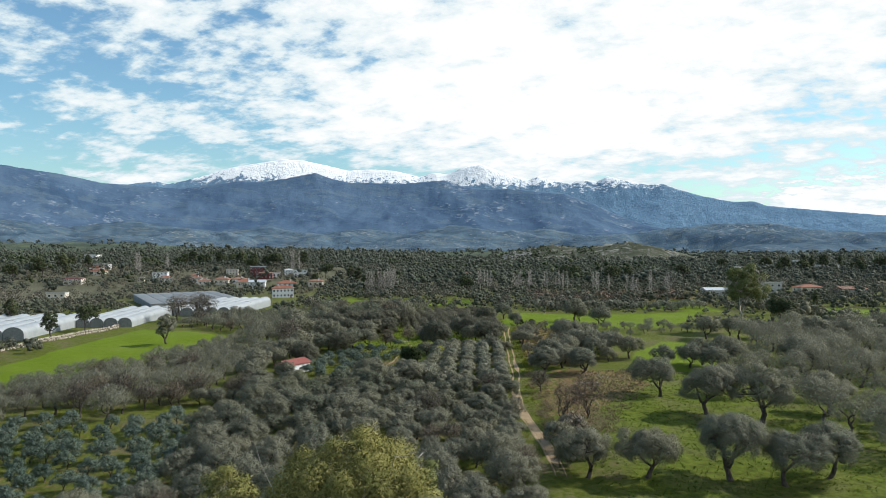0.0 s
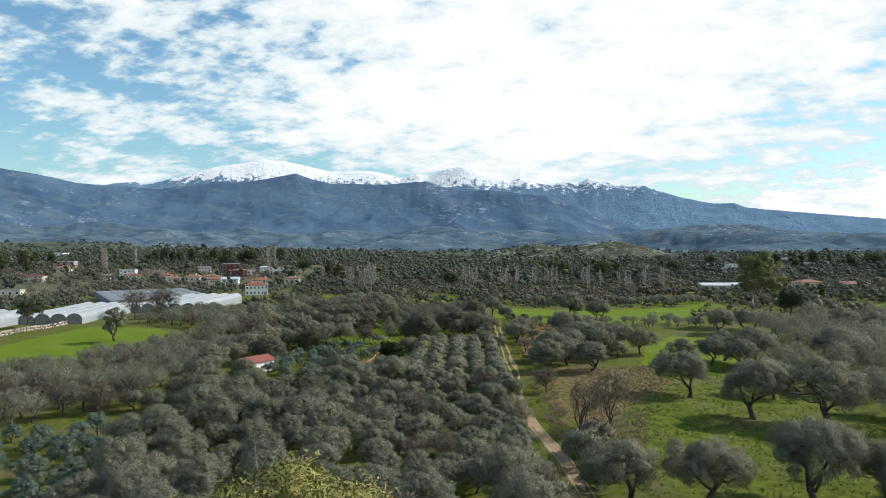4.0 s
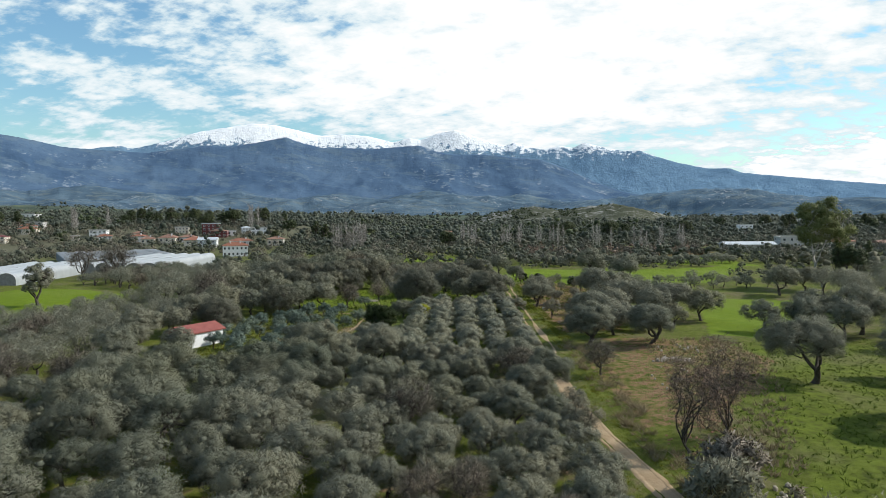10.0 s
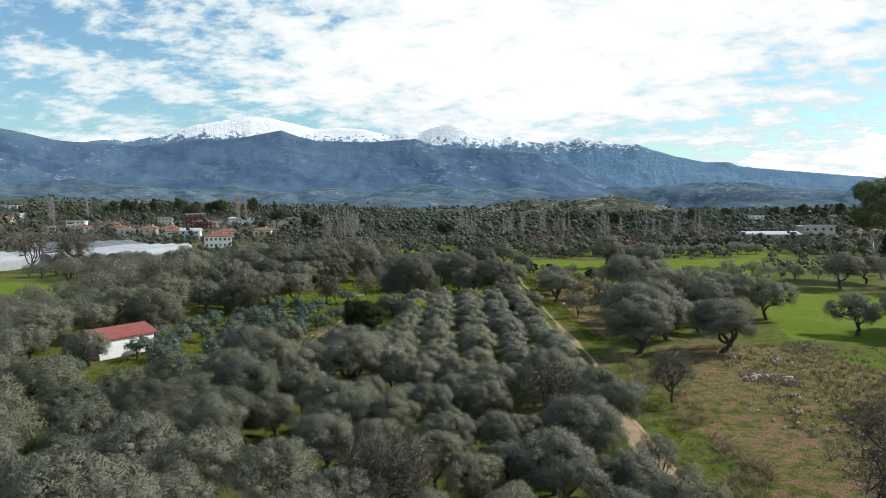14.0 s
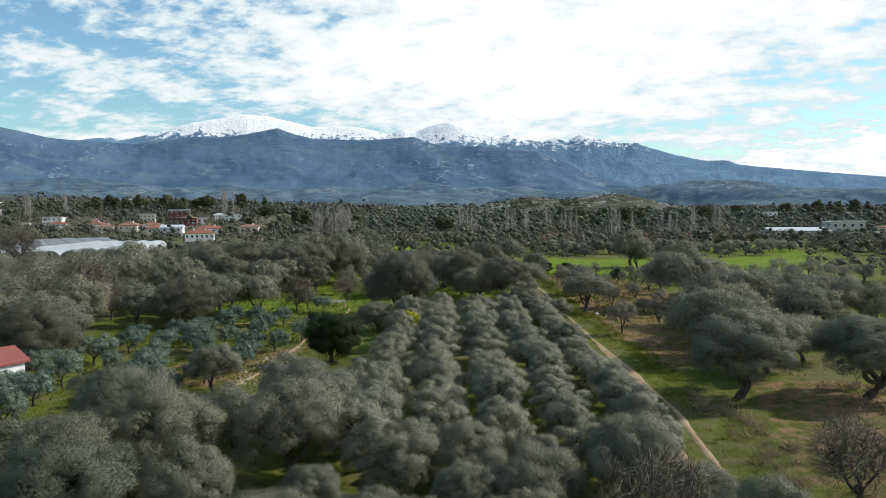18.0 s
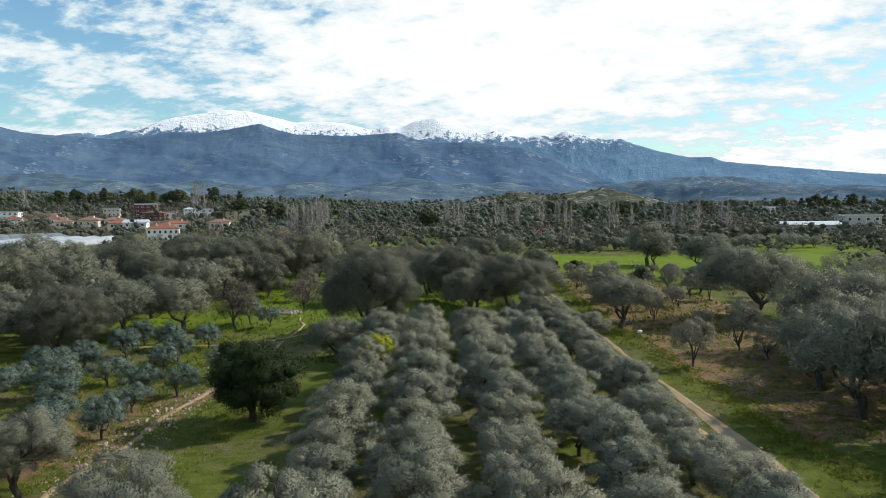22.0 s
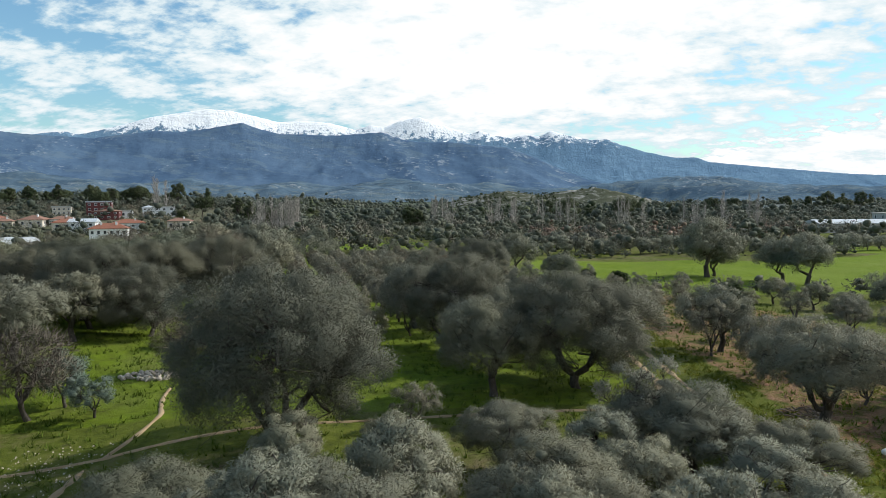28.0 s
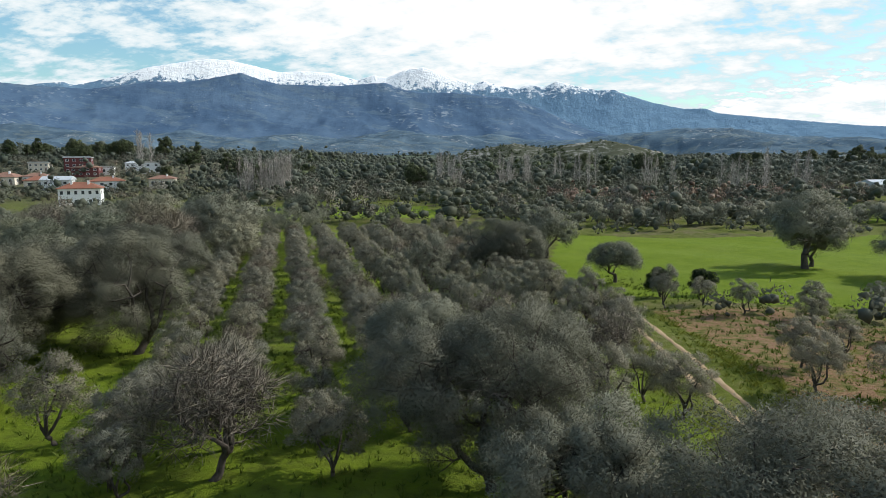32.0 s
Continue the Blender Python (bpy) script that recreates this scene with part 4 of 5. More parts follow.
def joined_grove():
    """The trees past counting at the sides, in one object for wood and one for leaves."""
    arrays = []
    for p in MIDS:
        pair, outward = [], None
        for o in sorted(p.children, key=lambda c: c.name.startswith("crown")):
            me = o.data
            co, q = np.empty(len(me.vertices) * 3, np.float32), np.empty(len(me.loops), np.int32)
            me.vertices.foreach_get("co", co)
            me.loops.foreach_get("vertex_index", q)
            pair.append((co.reshape(-1, 3), q.reshape(-1, 3 if o.name.startswith("crown") else 4)))
            if o.name.startswith("crown"):
                nv = np.empty(len(me.loops) * 3, np.float32)
                me.corner_normals.foreach_get("vector", nv)
                outward = np.zeros((len(me.vertices), 3), np.float32)
                outward[q] = nv.reshape(-1, 3)
        pair.append(outward)
        arrays.append(pair)
    for which, name, material in ((0, "grove_trunks", BARK), (1, "grove_crowns", OLIVE)):
        pieces, turned = [], []
        for n, (x, y, w, a) in enumerate(far_trees):
            co, q = arrays[n % len(arrays)][which]
            q = q[::3] if which else q[:130]
            s, c, k = math.sin(a), math.cos(a), w / UNIT
            pieces.append((np.stack([x + k * (co[:, 0] * c - co[:, 1] * s), y + k * (co[:, 0] * s + co[:, 1] * c), float(land(x, y)) + k * co[:, 2]], -1), q))
            nv = arrays[n % len(arrays)][2]
            turned.append(np.stack([nv[:, 0] * c - nv[:, 1] * s, nv[:, 0] * s + nv[:, 1] * c, nv[:, 2]], -1))
        co, q = join(pieces)
        used, q = np.unique(q, return_inverse=True)
        ob = new(name, mesh_from(name, co[used], q.reshape(-1, 3 if which else 4), material, False, np.concatenate(turned)[used] if which else None))
        tagged(ob, "olive trees of the wider groves, standing close", "olive grove", kind="stuff")


joined_grove()


# ---- other trees ----
def special(name, x, y, scale, meshes, label, category="tree", group="", turn=0.0):
    root = tree_thing(name, meshes, label, category, group)
    root.matrix_basis = pose(x, y, float(land(x, y)) - 0.1, 0, 0, turn)
    root.scale = (scale,) * 3
    taken.append((x, y, 4))
    return root


special("eucalyptus_tree", -9.6, 46.5, 1.0,
        tree_meshes("euca_a", 201, 13.0, 19.5, 84000, 0.25, EUCA, PALEBARK, core=0.3, fork=0.35, clumps=80, radius=0.11, base=0.35, flat=0.8, thick=0.009, droop=0.4, stems=5),
        "tall eucalyptus tree with yellowish leaves and pale trunk")
special("eucalyptus_tree", -18.5, 47, 1.0,
        tree_meshes("euca_b", 202, 6.0, 16.5, 16000, 0.28, EUCA, PALEBARK, core=0.3, fork=0.35, clumps=24, radius=0.15, base=0.45, flat=0.8, thick=0.014, droop=0.5, stems=3),
        "slender eucalyptus tree with yellowish leaves")
special("eucalyptus_tree", -4.6, 51, 1.0,
        tree_meshes("euca_d", 207, 3.6, 18.0, 9000, 0.26, EUCA_GREEN, PALEBARK, core=0.3, fork=0.35, clumps=22, radius=0.2, base=0.4, flat=1.0, thick=0.012, droop=0.5, stems=2),
        "slim young eucalyptus tree with pale green leaves")
special("eucalyptus_tree", 96, 246, 1.0,
        tree_meshes("euca_c", 203, 17, 25.0, 22000, 0.55, EUCA_GREEN, PALEBARK, core=0.3, fork=0.26, clumps=44, radius=0.10, base=0.30, flat=0.75, thick=0.011, droop=0.3, stems=3),
        "tall green eucalyptus tree with a pale trunk by a field")
special("dark_evergreen_tree", -18.6, 182.0, 1.0,
        tree_meshes("citrus", 204, 6.2, 5.8, 52000, 0.15, DARKLEAF, BARK, fork=0.12, clumps=34, radius=0.15, base=0.05, thick=0.03, core=0.6, skirt=-0.85),
        "dense dark green evergreen tree among olives")
for i, (x, y, k) in enumerate(((16.8, 268.6, 0.5), (21.2, 269.7, 0.45), (28.6, 250.5, 0.42))):
    special("dark_evergreen_shrub", x, y, k,
            tree_meshes("dark_shrub", 304 + i, 6.2, 6.4, 9000, 0.30, DARKLEAF, BARK, fork=0.1, clumps=22, radius=0.15, base=0.05, thick=0.03, core=0.5),
            "dark green evergreen shrub at the field edge", "shrub", "dark shrubs")
special("yellow_green_shrub", -10.9, 189, 1.0,
        tree_meshes("yellowbush", 205, 4.0, 4.2, 4200, 0.2, YELLOWLEAF, BARK, fork=0.1, clumps=18, radius=0.11, base=0.1, thick=0.012, core=0, wisps=0.6, stems=6),
        "bright yellow-green shrub between olive trees", "shrub")
for i, (x, y, w, h) in enumerate(((15.2, 117.5, 8.0, 9.0), (19.0, 121.0, 8.5, 9.4))):
    special("brown_leaved_tree", x, y, 1.0,
            tree_meshes("brown_tree", 206 + i, w, h, 5200, 0.15, BROWNTWIG, BARK, fork=0.06, clumps=70, core=0, wisps=0.6, radius=0.085, base=0.12, thick=0.010, stems=8, shell=0.62, twigs=6, skirt=-0.85),
            "bare bushy tree with withered brown leaves beside the track", "tree", "brown trees by the track")
for i, (x, y, s, tone) in enumerate(((12.6, 104, 1.0, OLIVE), (14.8, 108.5, 1.0, TWIG), (12.8, 97, 0.9, OLIVE), (15.5, 100.5, 0.8, TWIG))):
    special("track_side_shrub", x, y, s,
            tree_meshes("side_shrub", 210 + i, 4.6, 4.6, 3200, 0.42, tone, BARK, fork=0.08, clumps=26, radius=0.15, base=0.05, thick=0.018, stems=5),
            "tangled grey shrub along the track", "shrub", "shrubs by the track")
special("lone_evergreen_tree", -102, 217, 1.0,
        tree_meshes("lone", 220, 6.6, 10.5, 9000, 0.4, OLIVE, BARK, fork=0.12, clumps=26, base=0.1, thick=0.025),
        "lone evergreen tree at the edge of a green field")

for i, (x, y) in enumerate(((-131, 289), (-119, 288), (-128, 303))):
    special("bare_roadside_tree", x, y, 1.0,
            tree_meshes("bare_road", 230 + i, 11.0, 12.5, 5000, 0.9, TWIG, BARK, fork=0.2, clumps=50, stems=5, base=0.22, thick=0.018, radius=0.11, slim=0.02, twigs=4),
            "large leafless tree in front of a greenhouse", "tree", "bare trees")
TALL_PINES = [tree_thing("pine_tree", tree_meshes("pine", 240 + i, (6.5, 8.5, 5.0, 7.0)[i], (12, 10.5, 13, 9)[i], 6500, 0.5, PINE, BARK, fork=0.3, clumps=24, radius=0.12, base=(0.2, 0.3, 0.1, 0.15)[i], thick=0.016, stems=3, shell=(0.7, 0.75, 0.62, 0.7)[i], wisps=0.3),
                         "dark green pine tree", "tree", "pines") for i in range(4)]
CYPRESS = [tree_thing("cypress_tree", tree_meshes("cypress", 250, 3.6, 13, 3000, 0.6, PINE, BARK, fork=0.1, clumps=26, radius=0.24, base=0.06, thick=0.012),
                      "slim dark cypress tree", "tree", "cypresses")]


def poplar_meshes(seed, height):
    """A leafless poplar: straight pale stem with many steep branches and a haze of twigs."""
    rng = np.random.default_rng(seed)
    pieces = [tube(bent(rng, np.array([0, 0, -0.3]), np.array([0, 0, height]), 7, 0.012 * height), np.linspace(0.15, 0.03, 7), 6)]
    at = []
    for _ in range(34):
        z = height * rng.uniform(0.14, 0.9)
        a = rng.uniform(0, 2 * np.pi)
        ln = height * 0.24 * (1.05 - z / height) + 0.8
        e = np.array([math.cos(a) * ln * 0.46, math.sin(a) * ln * 0.46, z + ln])
        p = bent(rng, np.array([0, 0, z]), e, 4, 0.05 * ln)
        pieces.append(tube(p, np.linspace(0.075, 0.02, 4), 3))
        at.append(p[1:])
    at = np.repeat(np.concatenate(at), 3, 0) + rng.normal(0, 0.12, (34 * 9, 3))
    co, q = sprigs(rng, at, np.tile([0.0, 0, 1.6], (len(at), 1)), 1.5, 0.03)
    a, b = join(pieces)
    return mesh_from("poplar_trunk", a, b, PALEBARK, True), mesh_from("poplar_twigs", co, q, PALETWIG)


POPLARS = [tree_thing("poplar_tree", poplar_meshes(260 + i, 15 + i), "leafless pale poplar tree", "tree", "bare poplars") for i in range(3)]


def clump(protos, cx, cy, sx, sy, count, s0, s1, seed):
    rng = random.Random(seed)
    for _ in range(count):
        x, y = cx + rng.uniform(-sx, sx), cy + rng.uniform(-sy, sy)
        plant(rng.choice(protos), x, y, rng.uniform(s0, s1), rng.uniform(0, 360))


clump(POPLARS, -68, 482, 12, 8, 22, 0.9, 1.2, 1)
clump(POPLARS, 31, 474, 6, 8, 9, 0.8, 1.05, 2)
clump(POPLARS, 52, 465, 9, 6, 7, 0.75, 1.0, 3)
clump(POPLARS, 82, 452, 6, 6, 6, 0.75, 1.0, 4)
clump(POPLARS, 104, 420, 12, 8, 10, 0.75, 1.0, 5)
clump(POPLARS, 4, 470, 5, 6, 6, 0.8, 1.0, 6)
clump(POPLARS, -305, 600, 5, 4, 5, 1.1, 1.35, 7)
clump(POPLARS, -280, 600, 3, 3, 3, 1.1, 1.35, 8)
clump(POPLARS, -165, 600, 6, 4, 4, 1.3, 1.5, 9)
clump(TALL_PINES, -10, 464, 4, 4, 2, 1.0, 1.15, 10)
clump(TALL_PINES, -250, 690, 60, 30, 22, 1.1, 1.6, 11)
clump(TALL_PINES, -200, 640, 40, 30, 7, 1.0, 1.5, 12)
clump(TALL_PINES, -110, 560, 40, 30, 9, 0.9, 1.4, 13)
clump(TALL_PINES, -380, 600, 40, 40, 10, 1.2, 1.8, 14)
clump(TALL_PINES, -175, 250, 30, 25, 5, 0.8, 1.1, 15)
clump(TALL_PINES, 130, 560, 60, 40, 10, 1.0, 1.5, 16)
clump(TALL_PINES, 320, 700, 90, 60, 14, 1.2, 1.7, 17)
clump(CYPRESS, 122, 282, 2, 2, 1, 1.0, 1.0, 18)
clump(TALL_PINES, 121, 279, 3, 3, 2, 0.9, 1.0, 19)
clump(CYPRESS, 162, 335, 1, 1, 1, 0.8, 0.8, 20)
clump(CYPRESS, -180, 660, 40, 20, 4, 1.0, 1.4, 21)
clump(CYPRESS, 380, 760, 50, 20, 6, 1.1, 1.5, 22)


# ---- woods: trees past counting ----
def woods(name, spots, leaves, size, material, label, w0, w1, seed, base=None, core=0.15):
    """Far trees in one object: uneven domes of leaf clumps over stub trunks."""
    rng = np.random.default_rng(seed)
    n = len(spots)
    w = w0 + (w1 - w0) * rng.random(n) ** 1.8 * 1.25
    h = w * rng.uniform(0.75, 1.15, n)
    base = land(spots[:, 0], spots[:, 1]) if base is None else base
    d = rng.normal(0, 1, (n, leaves, 3))
    d /= np.linalg.norm(d, axis=2, keepdims=True)
    d[..., 2] = np.abs(d[..., 2]) * 1.0 - 0.3
    rr = rng.uniform(0.55, 1.0, (n, leaves, 1))
    lob = 1 + 0.25 * np.sin(3 * np.arctan2(d[..., 1], d[..., 0]) + rng.uniform(0, 6, (n, 1)))[..., None]
    centre = np.concatenate([spots, (base + h * 0.42)[:, None]], 1)
    span = np.stack([w / 2, w / 2, h * 0.55], -1)
    at = centre[:, None] + d * rr * lob * span[:, None]
    co, q = sprigs(rng, at.reshape(-1, 3), d.reshape(-1, 3), size * 0.95, size * 0.26)
    nv = LEAF_NORMALS[0]
    if core:
        # lumps of dense foliage inside each crown
        off = rng.normal(0, 0.40, (n, 5, 3)) * span[:, None] * [1, 1, 0.8]
        kco, kq, kn = ico(rng, (centre[:, None] + off).reshape(-1, 3), np.repeat(w * core, 5) * rng.uniform(0.5, 1.25, n * 5), 0.3)
        co, q, nv = np.concatenate([co, kco]), np.concatenate([q, kq + len(co)]), np.concatenate([nv, kn])
    return tagged(new(name, mesh_from(name, co, q, material, False, nv)), label, "woods", kind="stuff")


def scatter(count, x0, x1, y0, y1, seed, keep=None, gap=5.0):
    rng = np.random.default_rng(seed)
    p = np.stack([rng.uniform(x0, x1, count), rng.uniform(y0, y1, count)], -1)
    bad = np.zeros(count, bool)
    for c in CROPS:
        bad |= inside(p[:, 0], p[:, 1], c)
    if keep is not None:
        bad |= ~keep(p[:, 0], p[:, 1])
    p = p[~bad]
    cell, seen, out = gap, set(), []
    for x, y in p:
        k = (int(x // cell), int(y // cell))
        if k not in seen:
            seen.add(k)
            out.append((x, y))
    return np.array(out)


def open_ground(x, y):
    """True where woods may stand: off the built and tilled land."""
    ok = ~inside(x, y, [(-205, 210), (-105, 205), (-100, 410), (-138, 395), (-196, 482), (-250, 440), (-190, 360)])
    ok &= ~inside(x, y, [(-75, 320), (30, 320), (30, 345), (-75, 345)])
    ok &= ~((np.abs(x + 136) < 24) & (y > 405) & (y < 490))
    ok &= ~(inside(x, y, [(-115, 480), (-115, 620), (-380, 660), (-380, 580), (-200, 500)]) & (np.sin(x * 0.9) * np.sin(y * 1.1) < 0.5))
    ok &= ~(inside(x, y, [(-90, 470), (-115, 480), (-200, 500), (-380, 580), (-380, 500), (-270, 470)]) & (np.sin(x * 1.3) * np.sin(y * 0.7) < 0.3))
    ok &= ~((np.abs(x - 165) < 40) & (y > 400) & (y < 440))
    return ok & (np.abs(x) < 0.75 * (y + 40))


woods("olive_woods", scatter(4200, -260, 260, 330, 520, 31, open_ground, 5.2), 320, 0.32, FAR_OLIVE, "distant grey-green olive groves", 3.5, 7.5, 32)
woods("bare_woods", scatter(2400, -420, 420, 340, 820, 33, open_ground, 9), 200, 0.8, TWIG, "distant leafless brown scrub and trees", 5, 8, 34, core=0)
woods("mixed_woods", scatter(6500, -620, 620, 500, 950, 35, open_ground, 7.5), 150, 0.72, WOODS, "distant mixed woodland and groves", 6, 12, 36)
woods("far_woods", scatter(6000, -1100, 1100, 900, 1700, 37, open_ground, 15), 90, 1.6, WOODS, "far woodland on the plain", 10, 18, 38)
woods("pine_woods", scatter(1500, -700, 700, 540, 1000, 47, lambda x, y: open_ground(x, y) & (np.sin(x * 0.013 + 1) + np.sin(y * 0.017 + x * 0.009) > 0.1), 11), 210, 0.72, PINE, "dark pine woods across the plain", 8, 14, 48)
woods("side_olive_groves", scatter(1500, 130, 330, 90, 340, 39, None, 8), 240, 0.5, FAR_OLIVE, "olive groves to the side of the fields", 6, 9, 40)
woods("left_groves", scatter(1300, -330, -132, 60, 330, 41, lambda x, y: open_ground(x, y) | ((y < 205) & (x < -145)), 8), 240, 0.5, FAR_OLIVE,
      "olive groves and scrub past the greenhouses", 5, 8, 42)
woods("edge_scrub", scatter(260, 18, 130, 255, 345, 43, None, 5), 70, 0.45, FAR_OLIVE, "low olive bushes along the field", 2.4, 3.6, 44)
woods("brown_scrub", scatter(160, 30, 120, 385, 440, 45, None, 5), 80, 0.7, BROWNTWIG, "brown winter scrub beyond the fields", 4, 7, 46)


def hillside(name, hill, count, leaves, size, material, label, w0, w1, seed, thin=0.0, bald=9999.0):
    """Trees over a hill, thicker in the folds, with gaps where the rock shows."""
    rng = np.random.default_rng(seed)
    co = np.empty(len(hill.data.vertices) * 3, np.float32)
    hill.data.vertices.foreach_get("co", co)
    co = co.reshape(-1, 3)
    pick = co[rng.integers(0, len(co), count)]
    pick = pick[np.sin(pick[:, 0] * 0.045 + 2 * np.sin(pick[:, 1] * 0.02)) + rng.normal(0, 0.4, count) > thin]
    pick = pick[(pick[:, 2] > -5) & ((pick[:, 0] < bald) | (rng.random(len(pick)) < 0.1))]
    spots = pick[:, :2] + rng.normal(0, w0, (len(pick), 2))
    woods(name, spots, leaves, size, material, label, w0, w1, seed + 1, pick[:, 2] - 1.0)


VILLAGE = [(-112, 478), (-110, 600), (-170, 640), (-390, 680), (-390, 560), (-250, 500), (-200, 490)]
woods("village_trees", scatter(900, -390, -110, 478, 680, 411, lambda x, y: inside(x, y, VILLAGE), 6), 150, 0.5, WOODS, "garden trees and shrubs between village houses", 3, 5.5, 412)
woods("village_bare_trees", scatter(420, -390, -110, 478, 680, 413, lambda x, y: inside(x, y, VILLAGE), 9), 160, 0.55, TWIG, "leafless garden trees between village houses", 4, 7, 414, core=0)
hillside("knoll_scrub", knoll, 2600, 50, 0.9, PINE, "dark scrub and small trees on a rocky knoll", 3, 6, 401, -0.6, 205)
hillside("hill_woods", left_hills, 4200, 30, 2.2, WOODS, "woods over low hills", 7, 13, 403, -0.3)


# ---- buildings ----
def box(bm, x0, x1, y0, y1, z0, z1):
    v = [bm.verts.new(p) for p in ((x0, y0, z0), (x1, y0, z0), (x1, y1, z0), (x0, y1, z0), (x0, y0, z1), (x1, y0, z1), (x1, y1, z1), (x0, y1, z1))]
    for f in ((3, 2, 1, 0), (4, 5, 6, 7), (0, 1, 5, 4), (1, 2, 6, 5), (2, 3, 7, 6), (3, 0, 4, 7)):
        bm.faces.new([v[i] for i in f])


def boxes(*rows):
    bm = bmesh.new()
    for r in rows:
        box(bm, *r)
    return bm


def hip_roof(w, d, z, rise, over, gable=False):
    bm = bmesh.new()
    a, b = w / 2 + over, d / 2 + over
    inset = 0.0 if gable else min(a, b)
    ridge_half = max(a - inset, 0.0) if a >= b else 0.0
    ridge_y = max(b - inset, 0.0) if b > a else 0.0
    t = 0.18
    low = [bm.verts.new(p) for p in ((-a, -b, z - t), (a, -b, z - t), (a, b, z - t), (-a, b, z - t))]
    eave = [bm.verts.new(p) for p in ((-a, -b, z), (a, -b, z), (a, b, z), (-a, b, z))]
    if a >= b:
        r = [bm.verts.new((-ridge_half, 0, z + rise)), bm.verts.new((ridge_half, 0, z + rise))]
        tops = ((eave[0], eave[1], r[1], r[0]), (eave[1], eave[2], r[1]), (eave[2], eave[3], r[0], r[1]), (eave[3], eave[0], r[0]))
    else:
        r = [bm.verts.new((0, -ridge_y, z + rise)), bm.verts.new((0, ridge_y, z + rise))]
        tops = ((eave[0], eave[1], r[0]), (eave[1], eave[2], r[1], r[0]), (eave[2], eave[3], r[1]), (eave[3], eave[0], r[0], r[1]))
    for f in tops:
        bm.faces.new(f)
    bm.faces.new(low[::-1])
    for i in range(4):
        j = (i + 1) % 4
        bm.faces.new((low[i], low[j], eave[j], eave[i]))
    return bm


def window_unit(parent, x, y, z, w, h, face):
    """A framed window set into a wall; face: 0 front, 1 right side, 3 left side."""
    turn = {0: 0, 1: 90, 3: -90}[face]
    bm = bmesh.new()
    ring = [[bm.verts.new((sx * (w / 2 - t), yy, sz * (h / 2 - t))) for sx, sz in ((-1, -1), (1, -1), (1, 1), (-1, 1))] for t, yy in ((0, -0.07), (0.1, -0.07), (0.1, 0.03), (0, 0.03))]
    for k in range(4):
        for i in range(4):
            j, m = (i + 1) % 4, (k + 1) % 4
            bm.faces.new((ring[k][i], ring[k][j], ring[m][j], ring[m][i]))
    ob = part("window", bm, WHITE_WALL, parent)
    ob.matrix_local = pose(x, y, z, 0, 0, turn)
    part("pane", boxes((-w / 2 + 0.09, w / 2 - 0.09, -0.02, 0.02, -h / 2 + 0.09, h / 2 - 0.09)), DARK_GLASS, ob, "dark glass pane")
    return ob


def house(name, x, y, w, d, h, turn, wall, roof, label, storeys=2, cols=4, rise=1.6, flat=False, gable=False, chimneys=1, group="", lift=0.0):
    root = new(name)
    root.matrix_basis = pose(x, y, float(land(x, y)) - 0.1 + lift, 0, 0, turn)
    tagged(root, label, "house", group)
    part("wall", boxes((-w / 2, w / 2, -d / 2, d / 2, -1.2, h)), wall, root)
    if flat:
        r = part("roof", boxes((-w / 2 - 0.4, w / 2 + 0.4, -d / 2 - 0.4, d / 2 + 0.4, h, h + 0.25), (-w / 2 - 0.3, w / 2 + 0.3, -d / 2 - 0.3, -d / 2 - 0.1, h + 0.25, h + 0.8)), roof, root)
    else:
        r = part("roof", hip_roof(w, d, h + 0.18, rise, 0.6, gable), roof, root)
    for i in range(chimneys):
        part("chimney", boxes((w * (0.2 - 0.4 * i) - 0.35, w * (0.2 - 0.4 * i) + 0.35, -d * 0.18 - 0.35, -d * 0.18 + 0.35, h, h + rise + 0.7)), WHITE_WALL, r, "white chimney")
    step = h / storeys
    for s in range(storeys):
        for c in range(cols):
            wx = -w / 2 + w * (c + 0.5) / cols
            window_unit(root, wx, -d / 2, s * step + step * 0.55, min(1.5, w / cols * 0.5), step * 0.45, 0)
        for side, sx in ((1, w / 2), (3, -w / 2)):
            for c in range(2):
                window_unit(root, sx, -d / 4 + c * d / 2, s * step + step * 0.55, 1.2, step * 0.45, side)
    part("door", boxes((-0.55, 0.55, -d / 2 - 0.05, -d / 2 + 0.02, 0.0, 2.1)), WOOD, root, "brown door").location.x = w * 0.36
    return root


big = house("white_school_house", -137.0, 470, 14.5, 8.5, 6.6, 17, WHITE_WALL, RED_TILE, "two-storey white building with a red hipped tile roof", 2, 6, 2.2, chimneys=2)
VG = "village houses"
house("village_house", -147, 514, 14, 9, 5.4, 22.0, WHITE_WALL, RED_TILE, "white village house with a red tile roof", 2, 4, 1.8, group=VG)
house("village_house", -172, 521, 12, 8, 5.4, 10.0, WHITE_WALL, METAL_ROOF, "pale blue-white house with a metal gable roof", 2, 3, 1.6, gable=True, group=VG, chimneys=0)
house("village_house", -190, 578, 13, 9, 8.2, 18.0, MAROON, METAL_ROOF, "tall maroon house with a flat canopy roof", 3, 4, 0.4, True, group=VG, chimneys=0)
house("village_house", -181, 568, 14, 9, 4.4, 6.0, MAROON, OLD_TILE, "maroon-painted house with a low roof", 2, 4, 1.0, group=VG)
house("village_house", -186, 533, 14, 9, 3.6, 24.0, CREAM_WALL, RED_TILE, "low house with an orange tile roof", 1, 3, 1.9, group=VG)
house("village_house", -208, 543, 12, 9, 3.6, 2.0, CREAM_WALL, OLD_TILE, "low house with a weathered tile roof", 1, 3, 2.2, group=VG)
